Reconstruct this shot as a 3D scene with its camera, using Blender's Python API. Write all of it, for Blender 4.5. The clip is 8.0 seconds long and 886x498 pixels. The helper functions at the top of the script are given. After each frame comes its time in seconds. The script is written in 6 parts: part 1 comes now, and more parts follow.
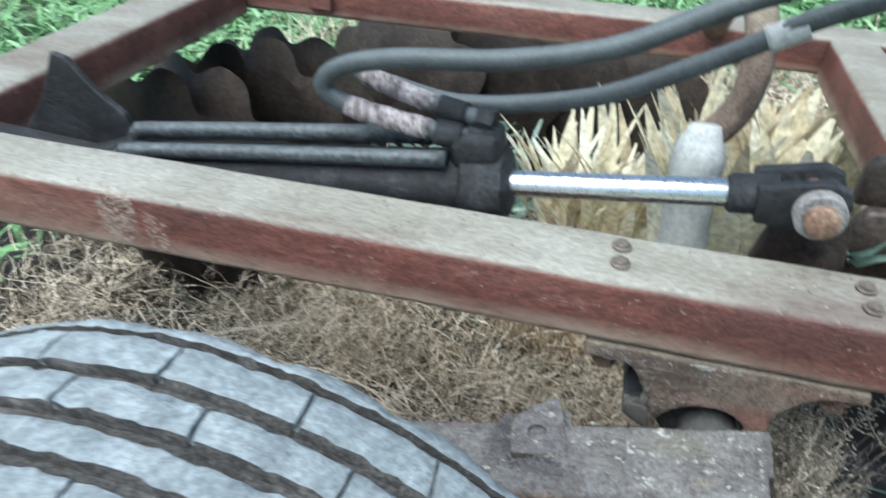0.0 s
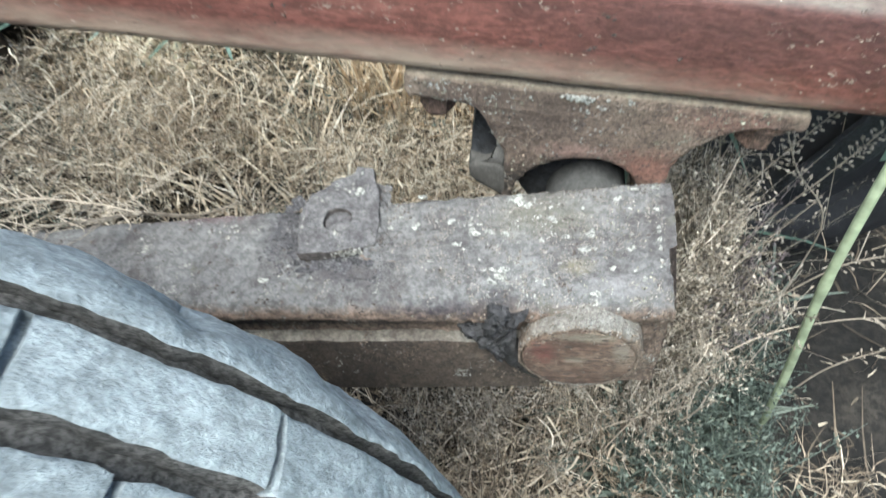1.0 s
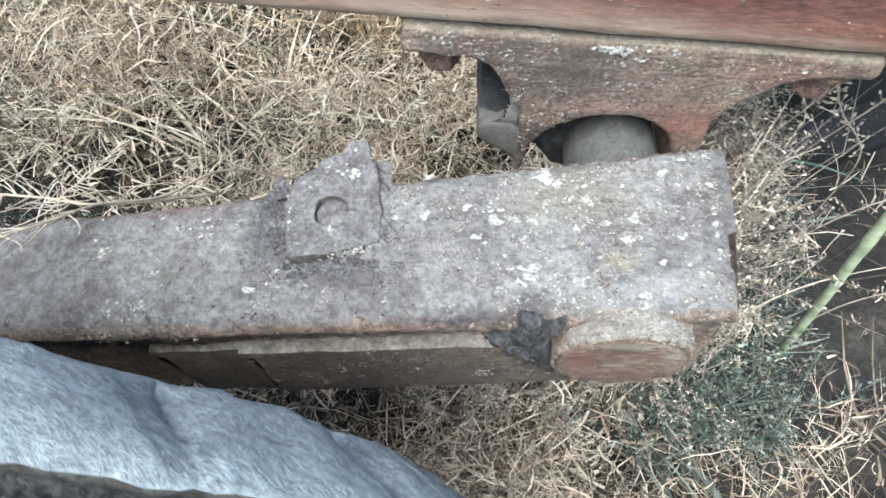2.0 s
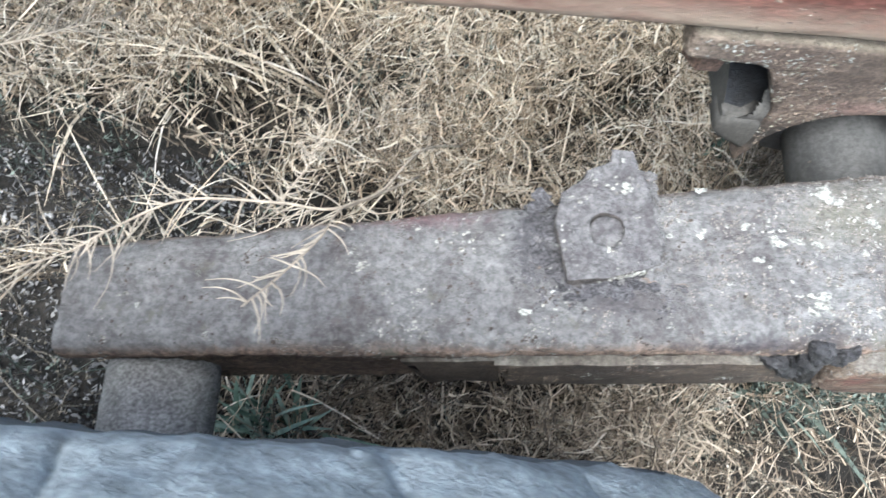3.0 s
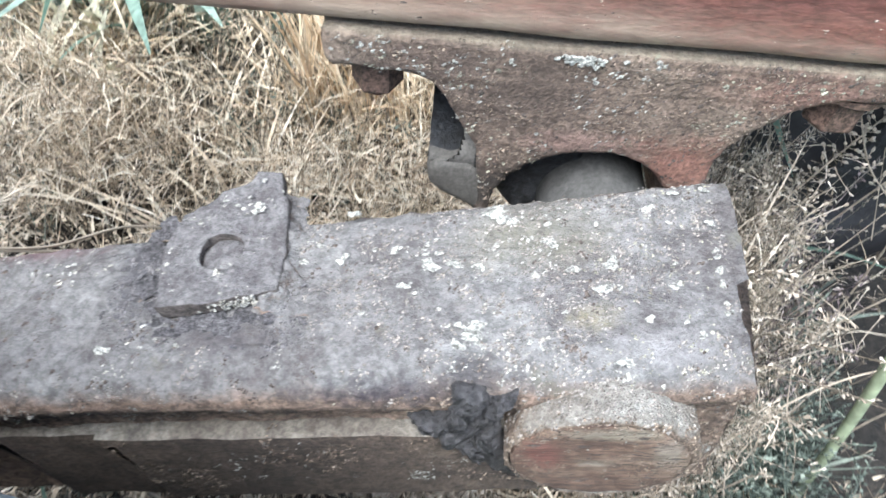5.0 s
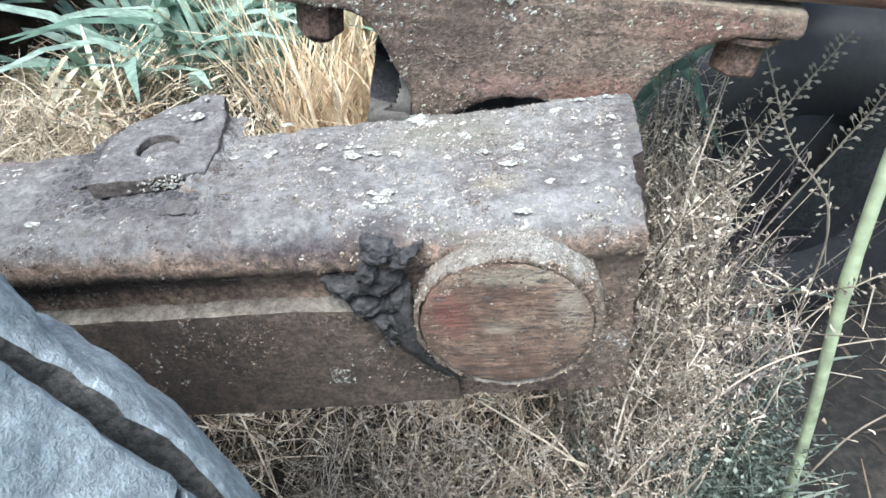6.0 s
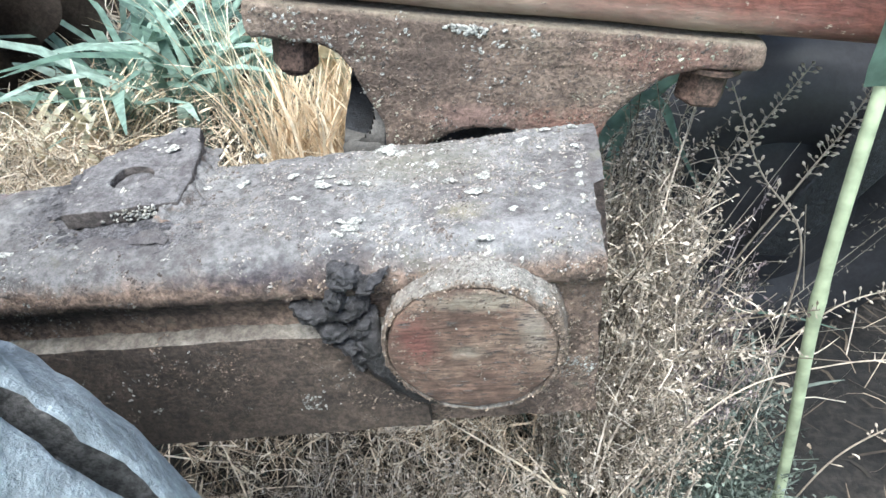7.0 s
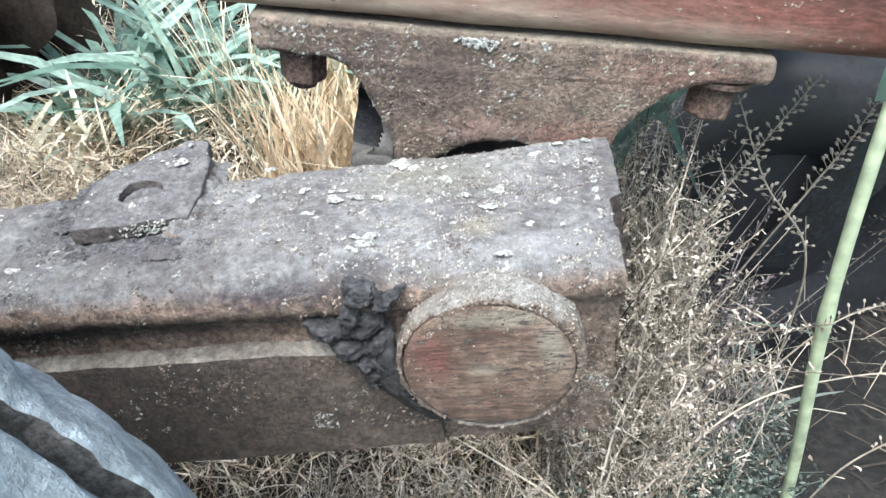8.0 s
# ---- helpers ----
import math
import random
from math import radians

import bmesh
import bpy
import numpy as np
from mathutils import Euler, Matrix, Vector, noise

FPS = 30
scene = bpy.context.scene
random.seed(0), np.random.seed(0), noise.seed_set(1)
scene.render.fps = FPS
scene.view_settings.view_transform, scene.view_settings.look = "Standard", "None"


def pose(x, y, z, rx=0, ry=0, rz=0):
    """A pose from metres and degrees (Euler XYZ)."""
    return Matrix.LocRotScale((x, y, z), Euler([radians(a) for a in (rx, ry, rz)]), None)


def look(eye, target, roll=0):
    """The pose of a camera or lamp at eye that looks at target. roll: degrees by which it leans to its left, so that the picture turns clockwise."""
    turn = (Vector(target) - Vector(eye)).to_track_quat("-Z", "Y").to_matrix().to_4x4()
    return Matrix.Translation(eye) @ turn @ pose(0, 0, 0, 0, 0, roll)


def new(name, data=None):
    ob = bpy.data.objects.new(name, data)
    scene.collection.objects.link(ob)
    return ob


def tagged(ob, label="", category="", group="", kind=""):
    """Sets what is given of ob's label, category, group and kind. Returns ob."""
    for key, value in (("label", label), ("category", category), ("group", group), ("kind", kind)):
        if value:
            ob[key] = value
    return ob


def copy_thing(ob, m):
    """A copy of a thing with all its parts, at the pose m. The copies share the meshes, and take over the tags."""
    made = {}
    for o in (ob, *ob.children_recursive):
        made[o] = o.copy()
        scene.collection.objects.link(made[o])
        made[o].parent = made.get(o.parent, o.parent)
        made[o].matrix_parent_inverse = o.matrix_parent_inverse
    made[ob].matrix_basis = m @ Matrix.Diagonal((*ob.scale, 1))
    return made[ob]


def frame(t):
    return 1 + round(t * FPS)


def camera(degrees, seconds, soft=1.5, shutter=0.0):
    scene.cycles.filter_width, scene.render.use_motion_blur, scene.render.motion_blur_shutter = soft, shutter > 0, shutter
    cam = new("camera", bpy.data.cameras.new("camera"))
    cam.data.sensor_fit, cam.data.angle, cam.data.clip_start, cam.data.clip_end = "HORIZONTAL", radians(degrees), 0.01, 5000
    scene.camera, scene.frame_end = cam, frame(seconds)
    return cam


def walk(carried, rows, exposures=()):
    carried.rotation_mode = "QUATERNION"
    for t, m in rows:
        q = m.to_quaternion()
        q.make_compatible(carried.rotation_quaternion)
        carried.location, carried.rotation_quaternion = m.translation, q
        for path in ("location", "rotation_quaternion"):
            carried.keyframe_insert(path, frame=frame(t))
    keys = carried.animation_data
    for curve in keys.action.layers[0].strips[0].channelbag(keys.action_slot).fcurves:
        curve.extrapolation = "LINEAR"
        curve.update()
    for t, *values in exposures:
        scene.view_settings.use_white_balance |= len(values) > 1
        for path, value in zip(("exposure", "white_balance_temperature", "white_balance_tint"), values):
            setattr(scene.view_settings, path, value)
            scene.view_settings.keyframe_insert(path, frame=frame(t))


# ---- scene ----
cam = camera(65.7, 8.0, shutter=0.3)
# The arm's own axes lean by this much against the level ground.
LEVEL = pose(0, 0, 0, 0, -8, 0)
# The frame and its bracket lean a little the other way.
LEAN = pose(0, 0.0115, -0.0095, 0, 2.177, 1.146)
PATH = [
    (0, (0.038, -0.01, 0.933), (-0.571, 1.544, -0.168), -9.8),
    (0.5, (0.072, 0.095, 0.795), (-0.315, 1.547, -0.525), -9.7),
    (1, (0.07, 0.198, 0.7), (-0.243, 1.375, -0.887), -10.9),
    (1.2, (0.064, 0.219, 0.679), (-0.223, 1.317, -0.967), -11.3),
    (2.3, (-0.013, 0.319, 0.678), (-0.232, 1.189, -1.11), -13.1),
    (2.5, (-0.053, 0.335, 0.683), (-0.279, 1.146, -1.131), -14.3),
    (3, (-0.151, 0.363, 0.711), (-0.344, 1.006, -1.173), -14.8),
    (3.5, (-0.188, 0.394, 0.733), (-0.379, 0.872, -1.2), -18.8),
    (4, (-0.065, 0.376, 0.684), (-0.299, 0.927, -1.224), -20.8),
    (4.5, (0.023, 0.335, 0.644), (-0.189, 1.015, -1.225), -15.5),
    (4.7, (0.041, 0.332, 0.613), (-0.198, 1.245, -1.15), -12.9),
    (5.8, (0.099, 0.233, 0.485), (-0.176, 1.727, -0.815), -8.5),
    (6, (0.103, 0.219, 0.488), (-0.153, 1.713, -0.817), -8.2),
    (6.5, (0.105, 0.212, 0.494), (-0.138, 1.738, -0.777), -7.9),
    (7, (0.117, 0.214, 0.49), (-0.119, 1.764, -0.752), -8.0),
    (7.5, (0.112, 0.215, 0.484), (-0.109, 1.773, -0.75), -7.6),
    (8, (0.105, 0.218, 0.491), (-0.104, 1.787, -0.731), -7.4),
]
walk(cam, [(t, LEVEL @ look(eye, target, roll)) for t, eye, target, roll in PATH],
     exposures=[(0, 1.12, 5950, 0), (0.5, 1.28, 6050, 0), (1.0, 1.70, 6250, 0), (2.5, 2.02, 6100, 4), (3.0, 2.06, 6080, 4), (3.5, 2.24, 6020, 4), (4.5, 2.06, 6070, 6), (6, 2.06, 6080, 4), (8, 2.08, 6120, 4)])

# ---- light: an open overcast evening sky ----
world = bpy.data.worlds.new("world")
scene.world = world
world.use_nodes = True
wn = world.node_tree
sky = wn.nodes.new("ShaderNodeTexSky")
sky.sky_type = "NISHITA"
sky.sun_disc = False
sky.sun_elevation = radians(67)
sky.sun_rotation = radians(-154)
sky.air_density, sky.dust_density, sky.ozone_density = 1.0, 3.0, 1.0
wn.links.new(sky.outputs[0], wn.nodes["Background"].inputs["Color"])
wn.nodes["Background"].inputs["Strength"].default_value = 0.086
sun = new("sun", bpy.data.lights.new("sun", "SUN"))
sun.data.energy, sun.data.angle, sun.data.color = 2.6, radians(50), (1.0, 0.99, 0.975)
sun.matrix_world = look((-0.33, -0.68, 1.75), (0, 0, 0))

# ---- materials ----
def surface(name, colours, scale=8.0, rough=0.8, metal=0.0, bump=0.3, grain=120.0, spots=None, top=None, stretch=(1, 1, 1), per_piece=0.0,
            stain=None, fine_mix=0.8, mid=0.5, rim=None, scratch=None, patches=()):
    """A weathered surface: colours blend by a broad noise, grain gives relief, spots = (colour, scale, share) for
    lichen or chips, top = (colour, share) for dust and bleaching on faces that lie open to the sky, stain = (colour,
    scale, share), rim = (colour, z where it is full, z where it ends) for paint rubbed away along an edge, scratch =
    stretch of the finest grain alone, patches = (colour, middle, reach, strength) for single ragged patches of rust,
    oil, growth, painted shade or other colour."""
    m = bpy.data.materials.new(name)
    m.use_nodes = True
    n, l = m.node_tree.nodes, m.node_tree.links
    b = n["Principled BSDF"]
    co = n.new("ShaderNodeTexCoord")
    mp = n.new("ShaderNodeMapping")
    mp.inputs["Scale"].default_value = stretch
    l.new(co.outputs["Object"], mp.inputs["Vector"])

    mp2 = mp
    if scratch:
        mp2 = n.new("ShaderNodeMapping")
        mp2.inputs["Scale"].default_value = scratch
        l.new(co.outputs["Object"], mp2.inputs["Vector"])

    def noise_tex(s, detail=5.0, r=0.6, via=None):
        t = n.new("ShaderNodeTexNoise")
        t.inputs["Scale"].default_value, t.inputs["Detail"].default_value, t.inputs["Roughness"].default_value = s, detail, r
        l.new((via or mp).outputs["Vector"], t.inputs["Vector"])
        return t.outputs["Fac"]

    def ramp(fac, stops):
        r = n.new("ShaderNodeValToRGB")
        while len(r.color_ramp.elements) < len(stops):
            r.color_ramp.elements.new(0.5)
        for e, (p, c) in zip(r.color_ramp.elements, stops):
            e.position, e.color = p, (*c, 1) if len(c) == 3 else c
        l.new(fac, r.inputs["Fac"])
        return r.outputs["Color"]

    def mix(fac, a, c, kind="MIX"):
        x = n.new("ShaderNodeMix")
        x.data_type, x.blend_type = "RGBA", kind
        for sock, v in ((x.inputs["Factor"], fac), (x.inputs[6], a), (x.inputs[7], c)):
            if isinstance(v, (int, float)):
                sock.default_value = v
            elif isinstance(v, tuple):
                sock.default_value = (*v, 1)
            else:
                l.new(v, sock)
        return x.outputs[2]

    def maths(op, a, c):
        x = n.new("ShaderNodeMath")
        x.operation, x.use_clamp = op, True
        for sock, v in ((x.inputs[0], a), (x.inputs[1], c)):
            if isinstance(v, (int, float)):
                sock.default_value = v
            else:
                l.new(v, sock)
        return x.outputs[0]

    k = len(colours)
    col = ramp(noise_tex(scale), [(0.3 + 0.4 * i / max(1, k - 1), c) for i, c in enumerate(colours)])
    fine = noise_tex(grain, 7.0, 0.8, mp2)
    col = mix(fine_mix, col, ramp(fine, [(0.42, (0.25, 0.25, 0.25)), (0.58, (1.75, 1.75, 1.75))]), "MULTIPLY")
    coarse = noise_tex(grain * 0.25, 6.0, 0.7)
    col = mix(mid, col, ramp(coarse, [(0.36, (0.5, 0.5, 0.5)), (0.64, (1.5, 1.5, 1.5))]), "MULTIPLY")
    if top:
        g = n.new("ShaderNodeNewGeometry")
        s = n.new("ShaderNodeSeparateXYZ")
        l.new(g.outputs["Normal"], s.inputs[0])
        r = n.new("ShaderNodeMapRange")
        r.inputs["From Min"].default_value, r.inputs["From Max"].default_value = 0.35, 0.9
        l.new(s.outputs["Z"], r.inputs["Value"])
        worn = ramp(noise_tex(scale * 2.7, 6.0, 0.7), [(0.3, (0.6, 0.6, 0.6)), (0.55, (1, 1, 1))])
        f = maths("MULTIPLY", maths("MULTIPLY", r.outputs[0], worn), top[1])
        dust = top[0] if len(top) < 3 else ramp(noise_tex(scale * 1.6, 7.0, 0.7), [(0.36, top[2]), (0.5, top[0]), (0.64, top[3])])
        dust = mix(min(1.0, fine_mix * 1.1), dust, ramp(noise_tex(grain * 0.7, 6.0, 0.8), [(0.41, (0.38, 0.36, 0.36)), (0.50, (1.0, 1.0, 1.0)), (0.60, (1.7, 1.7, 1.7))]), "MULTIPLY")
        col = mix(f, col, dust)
    for hue, size_of, share_of in ([stain] if stain and isinstance(stain, tuple) else stain or []):
        f = ramp(noise_tex(size_of, 5.0, 0.65), [(0.62 - share_of, (0, 0, 0)), (0.72 - share_of, (1, 1, 1))])
        col = mix(f, col, hue)
    if rim:
        s2 = n.new("ShaderNodeSeparateXYZ")
        l.new(co.outputs["Object"], s2.inputs[0])
        r3 = n.new("ShaderNodeMapRange")
        r3.inputs["From Min"].default_value, r3.inputs["From Max"].default_value = rim[2], rim[1]
        l.new(s2.outputs["Z"], r3.inputs["Value"])
        f = maths("MULTIPLY", r3.outputs[0], ramp(noise_tex(scale * 3, 6.0, 0.7), [(0.34, (0.1, 0.1, 0.1)), (0.56, (1, 1, 1))]))
        col = mix(f, col, rim[0])
    for colour, middle, reach, strength in patches:
        far = n.new("ShaderNodeVectorMath")
        far.operation = "SUBTRACT"
        far.inputs[1].default_value = middle
        l.new(co.outputs["Object"], far.inputs[0])
        unit = n.new("ShaderNodeVectorMath")
        unit.operation = "DIVIDE"
        unit.inputs[1].default_value = reach
        l.new(far.outputs[0], unit.inputs[0])
        away = n.new("ShaderNodeVectorMath")
        away.operation = "LENGTH"
        l.new(unit.outputs[0], away.inputs[0])
        ragged = n.new("ShaderNodeMath")
        ragged.operation = "MULTIPLY_ADD"
        ragged.inputs[1].default_value = 1.5
        l.new(noise_tex(1.6 / max(min(reach), 0.006), 7.0, 0.7), ragged.inputs[0])
        l.new(away.outputs["Value"], ragged.inputs[2])
        half_way = n.new("ShaderNodeMath")
        half_way.operation = "MULTIPLY"
        half_way.inputs[1].default_value = 0.5
        l.new(ragged.outputs[0], half_way.inputs[0])
        f = ramp(half_way.outputs[0], [(0.5, (strength,) * 3), (0.85, (0, 0, 0))])
        col = mix(f, col, mix(0.6, colour, ramp(fine, [(0.42, (0.45, 0.45, 0.45)), (0.58, (1.5, 1.5, 1.5))]), "MULTIPLY"))
    height = maths("ADD", maths("MULTIPLY", fine, 0.3), maths("MULTIPLY", coarse, 0.6))
    if spots:
        for colour, s, share in spots:
            v = n.new("ShaderNodeTexVoronoi")
            v.inputs["Scale"].default_value = s
            warp = n.new("ShaderNodeMix")
            warp.data_type = "RGBA"
            warp.inputs["Factor"].default_value = 0.03
            l.new(mp.outputs["Vector"], warp.inputs[6])
            wob = n.new("ShaderNodeTexNoise")
            wob.inputs["Scale"].default_value = s * 2.2
            l.new(mp.outputs["Vector"], wob.inputs["Vector"])
            l.new(wob.outputs["Color"], warp.inputs[7])
            l.new(warp.outputs[2], v.inputs["Vector"])
            size = ramp(noise_tex(s * 0.22, 3.0), [(0.54 - share, (0, 0, 0)), (0.80 - share, (0.75, 0.75, 0.75))])
            f = maths("LESS_THAN", maths("ADD", v.outputs["Distance"], maths("MULTIPLY", noise_tex(s * 4), 0.25)), size)
            col = mix(f, col, colour)
            height = maths("ADD", height, maths("MULTIPLY", f, 0.4))
    if per_piece:
        g2 = n.new("ShaderNodeNewGeometry")
        col = mix(per_piece, col, ramp(g2.outputs["Random Per Island"], [(0.0, (0.45, 0.42, 0.38)), (0.5, (1, 1, 1)), (1.0, (1.45, 1.4, 1.3))]), "MULTIPLY")
    l.new(col, b.inputs["Base Color"])
    rr = n.new("ShaderNodeMapRange")
    rr.inputs["To Min"].default_value, rr.inputs["To Max"].default_value = max(0.05, rough - 0.15), min(1.0, rough + 0.12)
    l.new(fine, rr.inputs["Value"])
    l.new(rr.outputs[0], b.inputs["Roughness"])
    b.inputs["Metallic"].default_value = metal
    if bump:
        u = n.new("ShaderNodeBump")
        u.inputs["Strength"].default_value, u.inputs["Distance"].default_value = bump, 0.007
        l.new(height, u.inputs["Height"])
        l.new(u.outputs[0], b.inputs["Normal"])
    return m


def blades(name, stops, rough=0.75, through_light=0.15):
    """Leaves and straws: a colour for each blade, drawn from the stops, with a little light let through."""
    m = bpy.data.materials.new(name)
    m.use_nodes = True
    n, l = m.node_tree.nodes, m.node_tree.links
    b = n["Principled BSDF"]
    g = n.new("ShaderNodeNewGeometry")
    r = n.new("ShaderNodeValToRGB")
    while len(r.color_ramp.elements) < len(stops):
        r.color_ramp.elements.new(0.5)
    for i, (e, c) in enumerate(zip(r.color_ramp.elements, stops)):
        e.position, e.color = i / (len(stops) - 1), (*c, 1)
    l.new(g.outputs["Random Per Island"], r.inputs["Fac"])
    co = n.new("ShaderNodeTexCoord")
    t = n.new("ShaderNodeTexNoise")
    t.inputs["Scale"].default_value, t.inputs["Detail"].default_value = 60.0, 4.0
    l.new(co.outputs["Object"], t.inputs["Vector"])
    r2 = n.new("ShaderNodeValToRGB")
    r2.color_ramp.elements[0].position, r2.color_ramp.elements[0].color = 0.3, (0.6, 0.6, 0.6, 1)
    r2.color_ramp.elements[1].position, r2.color_ramp.elements[1].color = 0.7, (1.25, 1.25, 1.25, 1)
    l.new(t.outputs["Fac"], r2.inputs["Fac"])
    x = n.new("ShaderNodeMix")
    x.data_type, x.blend_type = "RGBA", "MULTIPLY"
    x.inputs["Factor"].default_value = 1.0
    l.new(r.outputs["Color"], x.inputs[6])
    l.new(r2.outputs["Color"], x.inputs[7])
    l.new(x.outputs[2], b.inputs["Base Color"])
    b.inputs["Roughness"].default_value = rough
    tr = n.new("ShaderNodeBsdfTranslucent")
    l.new(x.outputs[2], tr.inputs["Color"])
    ms = n.new("ShaderNodeMixShader")
    ms.inputs["Fac"].default_value = through_light
    l.new(b.outputs[0], ms.inputs[1])
    l.new(tr.outputs[0], ms.inputs[2])
    l.new(ms.outputs[0], n["Material Output"].inputs["Surface"])
    return m


M_PAINT = surface("red_paint", [(0.08, 0.036, 0.03), (0.15, 0.058, 0.046), (0.21, 0.10, 0.08)], scale=6, rough=0.6, bump=0.3, grain=300, fine_mix=0.3, mid=0.45,
                  top=((0.225, 0.212, 0.18), 1.6, (0.165, 0.14, 0.115), (0.29, 0.28, 0.245)), stain=[((0.27, 0.20, 0.155), 13, -0.045), ((0.07, 0.032, 0.028), 9, -0.06)], stretch=(0.35, 1, 1),
                  spots=[((0.075, 0.045, 0.036), 240, -0.02), ((0.36, 0.30, 0.25), 190, -0.01)], rim=((0.43, 0.34, 0.265), 0.370, 0.400),
                  # the first two patches turn the right end and its corner darker maroon
                  patches=[((0.075, 0.036, 0.034), (0.42, 0.60, 0.43), (0.46, 0.12, 0.10), 0.9), ((0.13, 0.072, 0.066), (0.36, 0.82, 0.45), (0.12, 0.28, 0.08), 0.9), ((0.165, 0.062, 0.048), (0.32, 0.60, 0.385), (0.32, 0.06, 0.035), 0.9), ((0.26, 0.15, 0.12), (-0.85, 0.60, 0.40), (0.2, 0.06, 0.05), 0.5)])
M_CAST = surface("rusty_casting", [(0.085, 0.062, 0.05), (0.165, 0.12, 0.094), (0.24, 0.19, 0.15)], scale=9, rough=0.9, bump=0.9, grain=300, mid=0.5, fine_mix=0.4,
                 top=((0.29, 0.25, 0.19), 0.7), spots=[((0.30, 0.29, 0.22), 150, -0.02), ((0.06, 0.043, 0.034), 200, 0.0)], stain=[((0.19, 0.155, 0.11), 16, 0.0), ((0.22, 0.105, 0.08), 8, -0.06)],
                 patches=[((0.25, 0.12, 0.092), (0.115, 0.604, 0.285), (0.05, 0.05, 0.035), 0.85), ((0.24, 0.125, 0.10), (0.165, 0.604, 0.345), (0.06, 0.05, 0.018), 0.6),
                          # the last patch is stain with the underside's shade painted in
                          ((0.29, 0.19, 0.16), (0.055, 0.604, 0.297), (0.05, 0.05, 0.014), 0.8), ((0.105, 0.075, 0.062), (-0.05, 0.604, 0.345), (0.05, 0.05, 0.022), 0.7), ((0.035, 0.03, 0.027), (0.002, 0.604, 0.252), (0.05, 0.06, 0.036), 0.9)])
M_ARM = surface("weathered_steel", [(0.10, 0.07, 0.056), (0.165, 0.117, 0.091), (0.225, 0.16, 0.125)], scale=14, rough=0.9, bump=1.0, grain=270, mid=0.75, fine_mix=0.46,
                top=((0.156, 0.150, 0.150), 1.35, (0.096, 0.087, 0.087), (0.208, 0.205, 0.202)), stain=[((0.112, 0.091, 0.09), 30, -0.03), ((0.132, 0.124, 0.098), 34, 0.0), ((0.206, 0.206, 0.203), 70, -0.05)],
                spots=[((0.34, 0.34, 0.32), 230, -0.01), ((0.085, 0.07, 0.064), 190, 0.02)],
                patches=[((0.03, 0.024, 0.032), (-0.01, 0.452, 0.288), (0.055, 0.014, 0.010), 0.95), ((0.035, 0.03, 0.034), (0.033, 0.455, 0.288), (0.02, 0.02, 0.02), 0.9),
                         ((0.06, 0.057, 0.064), (-0.134, 0.512, 0.298), (0.022, 0.045, 0.03), 0.9), ((0.085, 0.076, 0.08), (-0.086, 0.471, 0.298), (0.045, 0.013, 0.03), 0.85),
                         ((0.17, 0.075, 0.085), (-0.21, 0.528, 0.298), (0.06, 0.014, 0.03), 0.5), ((0.27, 0.23, 0.10), (0.088, 0.483, 0.298), (0.014, 0.010, 0.03), 0.3),
                         # the long narrow patch makes the flank's upper strip darker brown
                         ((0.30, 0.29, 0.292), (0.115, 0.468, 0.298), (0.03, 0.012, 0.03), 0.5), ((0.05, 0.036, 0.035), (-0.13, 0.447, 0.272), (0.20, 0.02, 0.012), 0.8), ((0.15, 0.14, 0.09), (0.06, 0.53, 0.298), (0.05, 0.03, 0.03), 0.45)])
M_LUG = surface("lug_plate_crust", [(0.045, 0.038, 0.036), (0.08, 0.068, 0.064), (0.13, 0.115, 0.105)], scale=30, rough=0.95, bump=1.0, grain=380, mid=0.7, fine_mix=0.45,
                top=((0.143, 0.135, 0.139), 1.4, (0.092, 0.083, 0.086), (0.195, 0.188, 0.188)), stain=[((0.12, 0.105, 0.11), 40, -0.04)], spots=[((0.32, 0.32, 0.31), 260, 0.02)])
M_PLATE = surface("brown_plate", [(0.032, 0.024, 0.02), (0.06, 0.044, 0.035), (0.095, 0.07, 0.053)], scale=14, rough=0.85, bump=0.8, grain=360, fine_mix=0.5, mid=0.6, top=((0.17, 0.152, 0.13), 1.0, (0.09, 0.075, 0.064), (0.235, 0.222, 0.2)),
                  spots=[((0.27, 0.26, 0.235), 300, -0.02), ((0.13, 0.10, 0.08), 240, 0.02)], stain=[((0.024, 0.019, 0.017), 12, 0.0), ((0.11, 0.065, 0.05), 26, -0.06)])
M_DISC = surface("sawn_face", [(0.085, 0.05, 0.038), (0.135, 0.085, 0.062), (0.18, 0.13, 0.097)], scale=36, rough=0.85, bump=0.7, grain=520, fine_mix=0.45, mid=0.6,
                 scratch=(0.10, 1, 1), stain=[((0.20, 0.165, 0.13), 60, -0.06)], spots=[((0.05, 0.034, 0.027), 420, 0.0)],
                 patches=[((0.155, 0.062, 0.05), (-0.026, -0.01, 0.008), (0.013, 0.03, 0.022), 0.8), ((0.235, 0.205, 0.16), (0.008, -0.01, 0.033), (0.032, 0.03, 0.008), 0.9),
                          ((0.25, 0.215, 0.175), (0.030, -0.01, 0.014), (0.009, 0.03, 0.022), 0.85), ((0.24, 0.205, 0.165), (-0.002, -0.01, 0.001), (0.011, 0.03, 0.006), 0.75)])
M_COLLAR = surface("crusted_collar", [(0.10, 0.072, 0.055), (0.16, 0.118, 0.09), (0.21, 0.17, 0.135)], scale=40, rough=0.95, bump=1.0, grain=420, mid=0.6, fine_mix=0.4,
                   top=((0.24, 0.225, 0.2), 1.1, (0.16, 0.14, 0.12), (0.31, 0.3, 0.275)), spots=[((0.3, 0.285, 0.25), 260, 0.0)])
